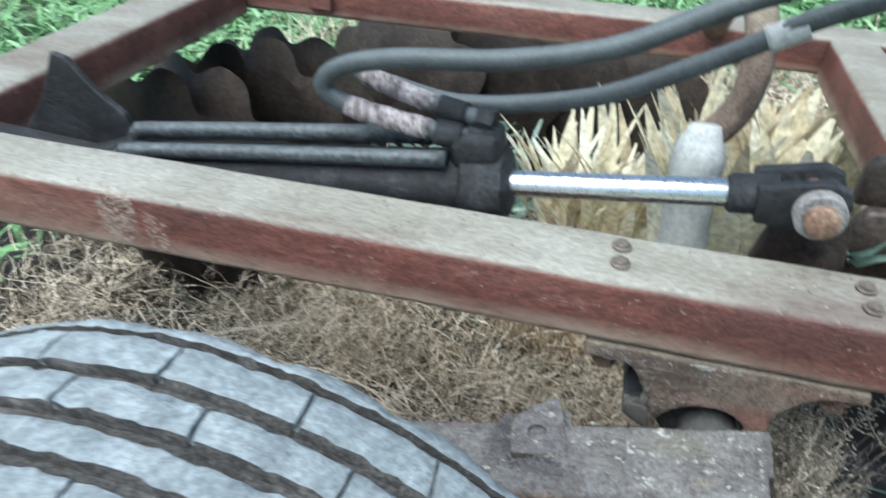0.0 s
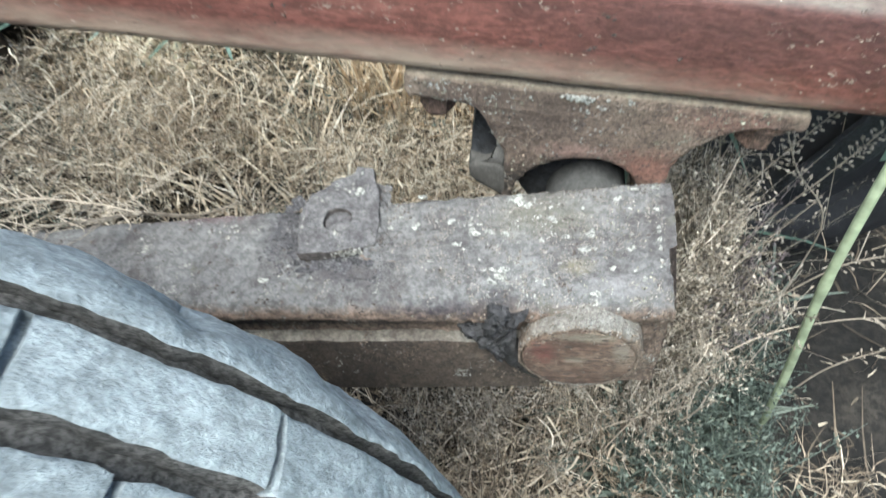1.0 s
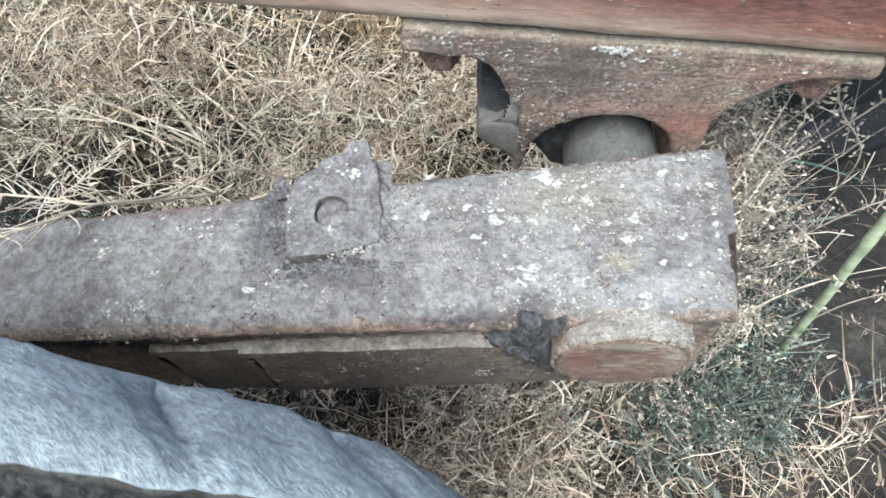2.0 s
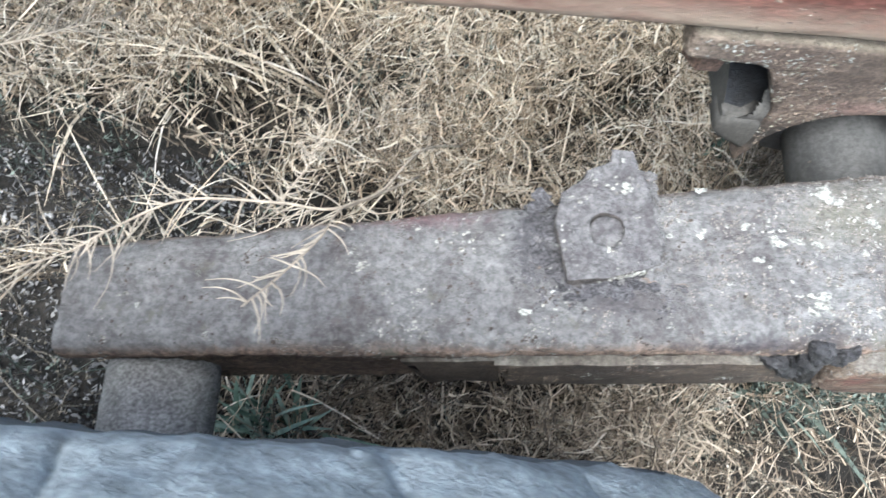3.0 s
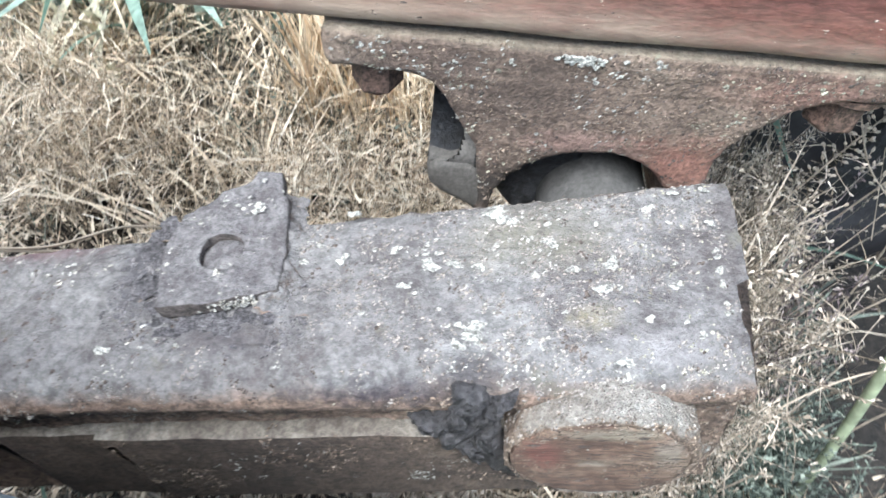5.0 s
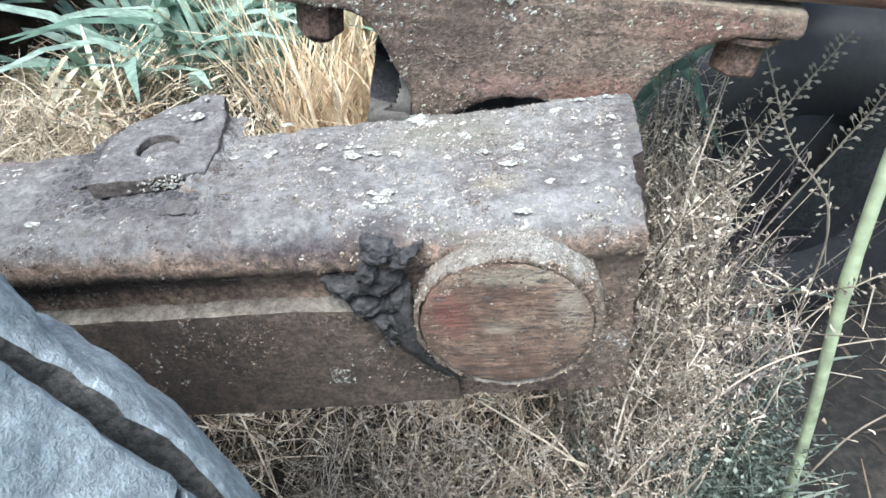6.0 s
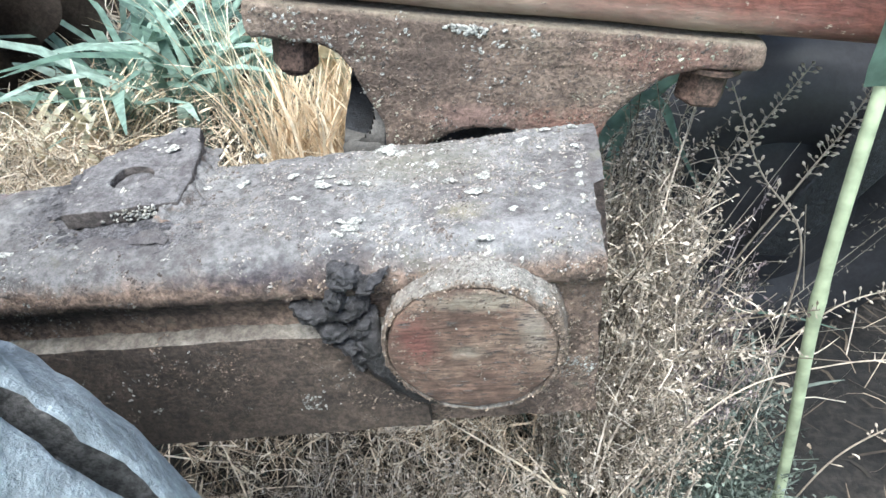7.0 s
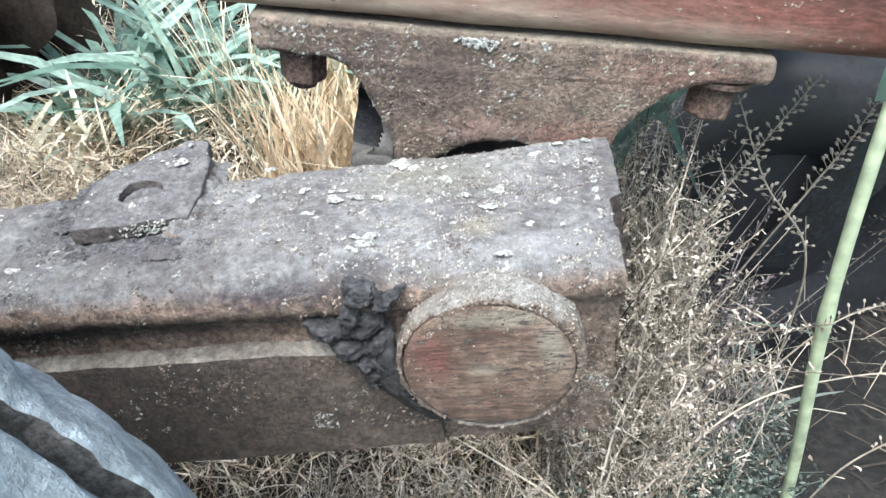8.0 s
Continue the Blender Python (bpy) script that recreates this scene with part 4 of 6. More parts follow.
def tyre_bm(radius=0.430, half=0.160, pitches=24):
    """A ribbed implement tyre round the y axis: wide grooves run round it, slits cross the ribs, each pitch swells into a hump at the shoulder."""
    grooves = [(-0.108, 0.0046, 0.013), (-0.062, 0.0056, 0.013), (-0.019, 0.0064, 0.013), (0.019, 0.0064, 0.013), (0.061, 0.0056, 0.013), (0.108, 0.0040, 0.013)]
    ys = set()
    for g, w, d in grooves:
        ys |= {g - w - 0.003, g - w - 0.0008, g - w * 0.82, g - w * 0.3, g + w * 0.3, g + w * 0.82, g + w + 0.0008, g + w + 0.003}
    ys |= {s * v for s in (-1, 1) for v in (0.160, 0.158, 0.153, 0.146, 0.137, 0.125, 0.083, 0.090, 0.076, 0.040, 0.033, 0.047, 0.0)}
    ys = sorted(ys)
    side = [(-0.001, -0.010), (0.003, -0.024), (0.0045, -0.042), (0.001, -0.064), (-0.017, -0.088), (-0.031, -0.112), (-0.045, -0.134), (-0.056, -0.150)]
    steps = sorted({0.0, 0.04, 0.08, 0.12, 0.24, 0.32, 0.4, 0.48, 0.54, 0.66, 0.73, 0.8, 0.86, 0.92, 0.96} | {c + k for c in (0.15, 0.6) for k in (-0.022, -0.014, 0.014, 0.022)})
    n_side = len(side)
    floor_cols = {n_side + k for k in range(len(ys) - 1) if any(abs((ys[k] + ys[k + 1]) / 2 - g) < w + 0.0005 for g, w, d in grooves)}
    bm = bmesh.new()
    rings = []
    for p in range(pitches):
        for u in steps:
            a = 2 * math.pi * (p + u + 0.2) / pitches
            hump = math.sin(math.pi * u) ** 0.5 * (0.86 + 0.14 * u)
            ring = []

            def put(y, r):
                q = Vector((r * math.cos(a), y, r * math.sin(a)))
                ragged = noise.noise(Vector((q.x * 38, q.y * 9, q.z * 38))) + 0.6 * noise.noise(Vector((q.x * 95, q.y * 30, q.z * 95)))
                q.y += 0.0014 * ragged * min(1.0, max(0.0, (0.15 - abs(y)) / 0.02))
                q += noise.noise_vector(q * 22) * 0.0014 + noise.noise_vector(q * 70) * 0.0022 + noise.noise_vector(q * 150) * 0.0012
                ring.append(bm.verts.new(q))
            for dy, dr in reversed(side):
                put(-half - dy, radius - 0.044 + dr)
            for y in ys:
                r = radius - 0.050 * (abs(y) / half) ** 6
                deep = False
                for g, w, d in grooves:
                    if abs(y - g) < w * 0.9:
                        r -= d
                        deep = True
                    elif abs(y - g) < w + 0.001:
                        r -= 0.0012
                if not deep:
                    for lo, hi, at in ((0.067, 0.101, 0.6), (0.025, 0.055, 0.15), (-0.055, -0.025, 0.6), (-0.098, -0.068, 0.15)):
                        if lo < y < hi and abs(u - at) < 0.016:
                            r -= 0.008
                yy = y
                if abs(y) > 0.118:
                    f = min(1.0, (abs(y) - 0.118) / 0.03)
                    yy = math.copysign(abs(y) - 0.006 * f - 0.0015 * f * (1 - hump), y)
                    r += 0.003 * f - 0.015 * f * (1 - hump)
                put(yy, r)
            for dy, dr in side:
                f = max(0.0, 1 + dr / 0.05)
                put(half + dy - 0.0004 * f * (1 - hump), radius - 0.044 + dr - 0.012 * f * (1 - hump))
            rings.append(ring)
    for k in range(len(rings)):
        p, q = rings[k], rings[(k + 1) % len(rings)]
        for i in range(len(p) - 1):
            f = bm.faces.new((p[i], p[i + 1], q[i + 1], q[i]))
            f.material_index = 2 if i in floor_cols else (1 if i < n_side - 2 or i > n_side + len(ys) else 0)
    bmesh.ops.recalc_face_normals(bm, faces=bm.faces[:])
    return bm


wheel = thing("gauge_wheel", "worn grey ribbed tyre on a steel rim in dry grass", "wheel", pose(*WHEEL))
tyre = part("tyre", tyre_bm(), M_TYRE, wheel, "weathered grey ribbed tyre with darker sidewalls", smooth=50)
tyre.data.materials.append(M_SIDE)
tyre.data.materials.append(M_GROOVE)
bm = lathe_bm([(0.23, 0.105), (0.237, 0.1), (0.237, 0.088), (0.19, 0.08), (0.17, 0.03), (0.06, 0.02), (0.06, -0.02), (0.17, -0.02), (0.19, -0.07), (0.237, -0.088), (0.237, -0.1), (0.23, -0.105)], 48, "y")
part("rim", bm, M_BLADE, wheel, "rusty steel rim", smooth=35)
part("hub", lathe_bm([(0.05, 0.10), (0.055, 0.095), (0.06, 0.03), (0.06, -0.07), (0.045, -0.08)], 32, "y"), M_CAST, wheel, smooth=35)

# ---- lichen, pits and scuffs too small to pick apart ----
right_end = lambda p: 0.25 * max(0.0, -p.x / 0.4)
specks("lichen_growth", body, arm, M_SPECK, 620, (-0.43, 0.43, 0.5), (0.15, 0.57, 0.5), (0, 0, -1), (0.0002, 0.0017), 3, "scattered pale lichen scales", 26.0, 0.16, fade=right_end)
specks("lichen_growth", body, arm, M_SPECK2, 210, (-0.10, 0.43, 0.5), (0.15, 0.57, 0.5), (0, 0, -1), (0.0002, 0.0011), 5, "scattered yellowish lichen scales", 15.0, 0.0)
specks("rust_pitting", body, arm, M_PIT, 700, (-0.43, 0.43, 0.5), (0.15, 0.57, 0.5), (0, 0, -1), (0.0002, 0.0016), 7, "dark rust pits", 30.0, 0.1)
specks("lichen_growth", body, arm, M_SPECK, 90, (-0.30, 0.2, 0.25), (0.15, 0.2, 0.30), (0, 1, 0), (0.0004, 0.0012), 9, "scattered pale lichen scales", 24.0, 0.1, fade=lambda p: 1.5 if -0.07 < p.x < 0.05 else 0.0)
specks("lichen_growth", long_plate, arm, M_SPECK, 80, (-0.16, 0.2, 0.16), (0.06, 0.2, 0.25), (0, 1, 0), (0.0004, 0.0014), 11, "scattered pale lichen scales", 24.0, 0.25)
specks("lichen_growth", pin_face, arm, M_SPECK, 36, (0.04, 0.2, 0.20), (0.14, 0.2, 0.29), (0, 1, 0), (0.0002, 0.0010), 13, "scattered pale lichen scales", 40.0, 0.1, fade=lambda p: -9.0 * (p.x - 0.089 + p.z - 0.243))
specks("rust_pitting", pin_face, arm, M_PIT, 130, (0.04, 0.2, 0.20), (0.14, 0.2, 0.29), (0, 1, 0), (0.0003, 0.0008), 15, "dark saw marks", 30.0, -0.1, 5.0)
specks("lichen_growth", lug_ob, arm, M_SPECK, 55, (-0.13, 0.47, 0.5), (-0.05, 0.58, 0.5), (0, 0, -1), (0.0004, 0.0017), 17, "scattered pale lichen scales", 40.0, 0.0)
specks("lichen_growth", casting, bracket, M_SPECK, 170, (-0.10, 0.3, 0.24), (0.09, 0.3, 0.36), (0, 1, 0), (0.0003, 0.0018), 19, "scattered pale lichen scales", 20.0, 0.0)
specks("lichen_growth", casting, bracket, M_SPECK2, 130, (-0.10, 0.3, 0.24), (0.22, 0.3, 0.36), (0, 1, 0), (0.0003, 0.0020), 21, "scattered yellowish lichen scales", 16.0, 0.1)
specks("rust_pitting", casting, bracket, M_PIT, 350, (-0.10, 0.3, 0.24), (0.22, 0.3, 0.36), (0, 1, 0), (0.0004, 0.0016), 23, "dark rust pits", 26.0, 0.0)
specks("paint_scuffing", front_beam, frame_thing, M_SCUFF, 650, (-1.0, 0.3, 0.36), (0.6, 0.3, 0.47), (0, 1, 0), (0.0003, 0.0013), 25, "pale scuffs on the paint", 14.0, 0.05, 1.5, fade=lambda p: -0.35 if p.z < 0.385 else 0.0)
specks("rust_pitting", front_beam, frame_thing, M_PIT, 260, (-1.0, 0.3, 0.36), (0.6, 0.3, 0.47), (0, 1, 0), (0.0005, 0.0018), 27, "rust pits in the paint", 9.0, 0.1, 1.3)
specks("rust_pitting", front_beam, frame_thing, M_PIT, 350, (-1.0, 0.6, 0.8), (0.6, 0.71, 0.8), (0, 0, -1), (0.0005, 0.002), 29, "dark specks on the dusty top", 9.0, 0.0)
specks("lichen_growth", front_beam, frame_thing, M_SPECK, 130, (-1.0, 0.6, 0.8), (0.6, 0.71, 0.8), (0, 0, -1), (0.0008, 0.003), 31, "pale specks on the dusty top", 7.0, 0.1)

# a pale lichen cushion on the bracket's upper edge
bm = bmesh.new()
rnd = random.Random(31)
for k in range(64):
    x, z, s = rnd.gauss(0.042, 0.0065), 0.3580 - abs(rnd.gauss(0, 0.0028)), rnd.uniform(0.0006, 0.0015)
    bmesh.ops.create_icosphere(bm, subdivisions=2, radius=1.0, matrix=Matrix.Translation((x, 0.6035, z)) @ Matrix.Diagonal((s * 1.4, 0.0009, s, 1)))
rough_up(bm, 0.0008, 420)
part("lichen_patch", bm, M_LICHEN, bracket, "pale grey lichen cushion", smooth=60)

specks("mud_splash", front_beam, frame_thing, M_SCUFF, 420, (-0.745, 0.3, 0.36), (-0.69, 0.3, 0.46), (0, 1, 0), (0.0008, 0.0035), 33, "dried pale mud run down the paint", 30.0, -0.3)
specks("mud_splash", front_beam, frame_thing, M_SCUFF, 120, (-0.68, 0.3, 0.37), (-0.65, 0.3, 0.43), (0, 1, 0), (0.0008, 0.0028), 34, "dried pale mud run down the paint", 30.0, -0.1)

specks("crust", body, arm, M_CRUST, 3200, (-0.10, 0.43, 0.5), (0.152, 0.57, 0.5), (0, 0, -1), (0.0003, 0.0012), 41, "flaking grey crust", 26.0, -0.25, fade=lambda p: 0.5 * max(0.0, 0.02 - p.x) / 0.12, tall=0.8)
specks("crust", body, arm, M_CRUST, 900, (-0.30, 0.2, 0.255), (0.15, 0.2, 0.30), (0, 1, 0), (0.0003, 0.0011), 43, "flaking grey crust", 30.0, -0.1, tall=0.8, fade=lambda p: 1.5 if -0.07 < p.x < 0.05 else 0.0)
specks("crust", body, arm, M_CRUST2, 2200, (0.0, 0.2, 0.17), (0.152, 0.2, 0.29), (0, 1, 0), (0.0004, 0.0013), 45, "brown rust crust", 34.0, -0.3, tall=0.8)
specks("crust", collar, arm, M_CRUST2, 300, (0.03, 0.2, 0.19), (0.15, 0.2, 0.30), (0, 1, 0), (0.0004, 0.0013), 47, "flaking grey crust", 40.0, -0.4, tall=0.8)
specks("crust", collar, arm, M_CRUST, 420, (0.03, 0.43, 0.5), (0.15, 0.46, 0.5), (0, 0, -1), (0.0004, 0.0012), 49, "flaking grey crust", 40.0, -0.4, tall=0.8)
specks("crust", pin_face, arm, M_CRUST2, 500, (0.04, 0.2, 0.19), (0.14, 0.2, 0.29), (0, 1, 0), (0.0003, 0.0010), 51, "brown rust crust", 40.0, 0.15, fade=lambda p: -14.0 * max(0.0, math.hypot(p.x - 0.089, p.z - 0.243) - 0.026) - 5.0 * (p.x - 0.089 + p.z - 0.243))
specks("crust", long_plate, arm, M_CRUST2, 700, (-0.16, 0.2, 0.16), (0.06, 0.2, 0.255), (0, 1, 0), (0.0003, 0.0011), 53, "brown rust crust", 26.0, 0.1, tall=0.8)
specks("crust", casting, bracket, M_CRUST2, 1500, (-0.10, 0.3, 0.24), (0.22, 0.3, 0.36), (0, 1, 0), (0.0003, 0.0012), 55, "brown rust crust", 30.0, -0.1, tall=0.8)

specks("lichen_growth", body, arm, M_LICHEN, 70, (0.132, 0.2, 0.205), (0.150, 0.2, 0.222), (0, 1, 0), (0.0004, 0.0012), 61, "small white lichen cluster", 60.0, -0.5)
specks("lichen_growth", long_plate, arm, M_LICHEN, 40, (-0.004, 0.2, 0.200), (0.008, 0.2, 0.214), (0, 1, 0), (0.0004, 0.0011), 63, "small white lichen cluster", 60.0, -0.5)
specks("lichen_growth", body, arm, M_LICHEN, 40, (0.02, 0.455, 0.5), (0.06, 0.48, 0.5), (0, 0, -1), (0.0004, 0.0015), 65, "white lichen cluster", 50.0, 0.05)
specks("lichen_growth", body, arm, M_LICHEN, 90, (-0.02, 0.50, 0.5), (0.08, 0.56, 0.5), (0, 0, -1), (0.0004, 0.0017), 67, "white lichen cluster", 40.0, 0.15)

specks("dirt_stain", body, arm, M_SOOT, 170, (-0.150, 0.478, 0.5), (-0.112, 0.555, 0.5), (0, 0, -1), (0.0008, 0.0030), 71, "dark dirt beside the lug", 30.0, -0.6)
specks("dirt_stain", body, arm, M_SOOT, 150, (-0.135, 0.466, 0.5), (-0.045, 0.489, 0.5), (0, 0, -1), (0.0008, 0.0028), 73, "dark dirt beside the lug", 30.0, -0.5)
specks("lichen_growth", casting, bracket, M_LICHEN, 45, (-0.09, 0.3, 0.25), (0.07, 0.3, 0.358), (0, 1, 0), (0.0006, 0.0018), 75, "pale grey-green lichen clusters", 26.0, 0.15)

# ---- hydraulic cylinder behind the front beam ----
CYL_A, CYL_B = Vector((-0.84, 0.765, 0.404)), Vector((0.135, 0.765, 0.505))
cyl = thing("hydraulic_cylinder", "black greasy hydraulic cylinder with bright chrome rod half out", "hydraulic cylinder")
ax = (CYL_B - CYL_A).normalized()
LONG = (CYL_B - CYL_A).length
lie = Matrix.Translation(CYL_A) @ ax.to_track_quat("X", "Z").to_matrix().to_4x4()
cyl.matrix_world = lie
GL = 0.615
bm = lathe_bm([(0.040, 0.0), (0.044, 0.004), (0.044, GL - 0.05)], 36, "x")
bmesh.ops.subdivide_edges(bm, edges=[e for e in bm.edges if e.calc_length() > 0.1], cuts=60)
rough_up(bm, 0.0022, 40)
rough_up(bm, 0.0016, 110)
part("barrel", bm, M_OIL_AND_SHADE, cyl, smooth=40)
bm = lathe_bm([(0.047, GL - 0.055), (0.052, GL - 0.05), (0.052, GL - 0.012), (0.049, GL - 0.008), (0.049, GL), (0.04, GL + 0.006), (0.022, GL + 0.008)], 36, "x")
rough_up(bm, 0.003, 60)
part("gland", bm, M_OIL_AND_SHADE, cyl, "black greasy gland nut", smooth=40)
bm = box_bm(GL - 0.065, -0.03, 0.03, GL - 0.002, 0.032, 0.078, 0.012, 3)
rough_up(bm, 0.003, 45)
part("port_block", bm, M_OIL_AND_SHADE, cyl, "greasy port block with hose fittings", smooth=50)
part("rod", lathe_bm([(0.0172, GL), (0.0172, GL + 0.275), (0.015, GL + 0.28)], 40, "x"), M_CHROME, cyl, "bright chrome piston rod", smooth=40)
bm = lathe_bm([(0.020, GL + 0.270), (0.024, GL + 0.274), (0.025, GL + 0.31), (0.027, GL + 0.325), (0.02, GL + 0.33)], 28, "x")
part("rod_end", bm, M_OIL_AND_SHADE, cyl, smooth=40)
for s in (-1, 1):
    bm = prism_bm([(LONG - 0.065, -0.024), (LONG + 0.012, -0.032), (LONG + 0.032, -0.020), (LONG + 0.037, 0.0), (LONG + 0.032, 0.020), (LONG + 0.012, 0.032), (LONG - 0.065, 0.024)], s * 0.012, s * 0.030, 0.004)
    part("clevis_cheek", bm, M_OIL_AND_SHADE, cyl, smooth=40)
bm = lathe_bm([(0.014, -0.066), (0.0185, -0.063), (0.0185, -0.052), (0.0165, -0.050), (0.0165, 0.045), (0.014, 0.048)], 26, "y")
ob = part("clevis_pin", bm, M_PINRUST, cyl, "rusty clevis pin with round head", smooth=35)
ob.location = (LONG, 0, 0)
ob = part("washer", lathe_bm([(0.027, -0.052), (0.028, -0.050), (0.028, -0.034), (0.027, -0.032)], 26, "y"), M_STUB, cyl, smooth=35)
ob.location = (LONG, 0, 0)
for (y0, z0), r in (((0.014, 0.058), 0.0125), ((-0.030, 0.046), 0.0115)):
    line = spline([(0.03, y0, z0 - 0.02), (0.045, y0, z0 - 0.004), (0.07, y0, z0), (0.3, y0, z0 + 0.002), (GL - 0.07, y0, z0 + 0.002)], 30)
    part("feed_pipe", tube_bm(line, r, 16), M_PIPE, cyl, "grey steel feed pipe along the barrel", smooth=50)
part("foot_lug", prism_bm([(-0.05, -0.03), (0.02, -0.045), (0.02, 0.045), (-0.05, 0.03), (-0.065, 0.0)], -0.02, 0.02, 0.004), M_OIL_AND_SHADE, cyl, smooth=40)
bm = tube_bm([Vector((0.02, y, 0.02)) for y in np.linspace(-0.045, 0.05, 8)], 0.02, 14)
part("foot_pin", bm, M_OIL_AND_SHADE, cyl, smooth=40)

# ---- hoses ----
def hose(label, pts, r, sleeve):
    h = thing("hydraulic_hose", label, "hose", group="hydraulic hoses")
    line = spline(pts, 110)
    part("hose_body", tube_bm(line, r, 16), M_HOSE, h, smooth=60)
    n0, n1 = sleeve
    part("sleeve", tube_bm(line[n0:n1], lambda u: r * (1.14 + 0.05 * math.sin(u * 60)), 16), M_HOSE2, h, "grimy ribbed sleeve", smooth=60)
    part("ferrule", tube_bm(line[n1:n1 + 6], r * 1.4, 16), M_OIL_AND_SHADE, h, "greasy crimped ferrule", smooth=40)
    bm = tube_bm(line[-4:], r * 1.55, 6)
    part("hose_nut", bm, M_OIL_AND_SHADE, h)
    return h


hose("grey-black rubber hydraulic hose looping over the cylinder", [(0.62, 0.80, 0.86), (0.35, 0.79, 0.81), (0.048, 0.76, 0.735), (-0.107, 0.75, 0.667), (-0.235, 0.745, 0.641), (-0.37, 0.745, 0.630), (-0.442, 0.745, 0.612),
     (-0.466, 0.745, 0.585), (-0.432, 0.748, 0.560), (-0.336, 0.752, 0.540), (-0.262, 0.757, 0.527)], 0.0125, (87, 101))
hose("black rubber hydraulic hose beside its twin", [(0.66, 0.84, 0.80), (0.40, 0.83, 0.785), (0.131, 0.80, 0.714), (0.02, 0.80, 0.656), (-0.101, 0.798, 0.596), (-0.20, 0.806, 0.566), (-0.31, 0.816, 0.550), (-0.40, 0.818, 0.566),
     (-0.436, 0.804, 0.582), (-0.40, 0.792, 0.576), (-0.325, 0.785, 0.556), (-0.25, 0.777, 0.545)], 0.0118, (84, 100))
tie = thing("hose_tape", "white tape wrapped round the black hose", "tape")
bm = tube_bm(spline([(0.045, 0.80, 0.6695), (0.064, 0.80, 0.6795), (0.082, 0.80, 0.6890)], 8), 0.0150, 12)
part("tape_wrap", bm, M_POST, tie, smooth=50)

# ---- lever under the clevis, mount on the beam ----
lever = thing("lift_lever", "dark rusty lift lever standing behind the beam", "lever")
part("lever_plate", prism_bm([(0.075, 0.36), (0.20, 0.36), (0.185, 0.47), (0.165, 0.50), (0.125, 0.50), (0.10, 0.47)], 0.755, 0.775, 0.004), M_BLADE, lever, smooth=40)
part("side_cheek", prism_bm([(0.195, 0.36), (0.262, 0.36), (0.264, 0.45), (0.248, 0.478), (0.208, 0.478), (0.195, 0.458)], 0.79, 0.812, 0.005), M_BLADE, lever, "grey-brown bent cheek plate", smooth=40)
part("side_cheek", prism_bm([(0.202, 0.46), (0.272, 0.46), (0.268, 0.516), (0.256, 0.527), (0.214, 0.524), (0.203, 0.51)], 0.835, 0.86, 0.006), M_BLADE, lever, smooth=40)
part("stop_plate", prism_bm([(0.258, 0.40), (0.292, 0.365), (0.292, 0.432), (0.277, 0.476), (0.262, 0.45)], 0.77, 0.782, 0.004), M_STUB, lever, "worn grey stop plate", smooth=40)

# ---- post and tine in the middle of the frame ----
post = thing("support_post", "pale grey weathered round post under the frame", "post")
bm = tube_bm(spline([(0.035, 1.06, -0.24), (0.045, 1.055, 0.0), (0.04, 1.05, 0.2), (0.033, 1.052, 0.34), (0.036, 1.075, 0.44)], 30), lambda u: 0.040 + 0.008 * abs(u - 0.6) - 0.02 * max(0.0, u - 0.88) / 0.12, 20)
rough_up(bm, 0.002, 18)
part("post_tube", bm, M_POST, post, smooth=50)

# ---- disc gang far side ----
def notched_disc_bm(r, dish, notches):
    bm = bmesh.new()
    n = notches * 12
    rings = []
    for rr in (0.12, 0.45, 0.75, 0.9, 1.0):
        ring = []
        for k in range(n):
            a = 2 * math.pi * k / n
            rad = r * rr
            if rr > 0.7:
                w = 0.5 + 0.5 * math.cos(a * notches)
                rad *= 1 - (0.13 if rr > 0.95 else 0.06) * w ** 2
            ring.append(bm.verts.new((dish * (rad / r) ** 2, rad * math.cos(a), rad * math.sin(a))))
        rings.append(ring)
    for p, q in zip(rings, rings[1:]):
        for k in range(n):
            j = (k + 1) % n
            bm.faces.new((p[k], p[j], q[j], q[k]))
    bm.faces.new(rings[0][::-1])
    r2 = bmesh.ops.solidify(bm, geom=bm.faces[:], thickness=0.006)
    bmesh.ops.recalc_face_normals(bm, faces=bm.faces[:])
    return bm


GANG = pose(0, 0, 0, 0, 6, 76)
GANG_FOOT = Vector((-1.13, 1.12, 0.075))
disc = thing("harrow_disc", "dark rusty notched harrow disc on its gang shaft", "disc", Matrix.Translation(GANG_FOOT) @ GANG, group="harrow discs")
part("blade", notched_disc_bm(0.31, 0.07, 9), M_BLADE, disc, smooth=35)
part("spool", lathe_bm([(0.05, 0.0), (0.06, 0.01), (0.035, 0.03), (0.035, 0.10), (0.06, 0.12)], 24, "x"), M_BLADE, disc, smooth=40)
STEP = GANG.to_3x3() @ Vector((0.115, 0, 0))
for k in range(1, 5):
    copy_thing(disc, Matrix.Translation(GANG_FOOT + STEP * k) @ GANG @ pose(0, 0, 0, 13 * k, 0, 0))
for k in range(4):
    copy_thing(disc, Matrix.Translation((-0.80 + 0.21 * k, 1.90 + 0.02 * k, 0.03)) @ GANG @ pose(0, 0, 0, 9 + 17 * k, 0, 0))
shaft = thing("gang_shaft", "rusty square shaft through the discs", "shaft", Matrix.Translation(GANG_FOOT) @ GANG)
part("shaft_bar", box_bm(-0.05, -0.016, -0.016, 0.58, 0.016, 0.016, 0.003), M_BLADE, shaft)

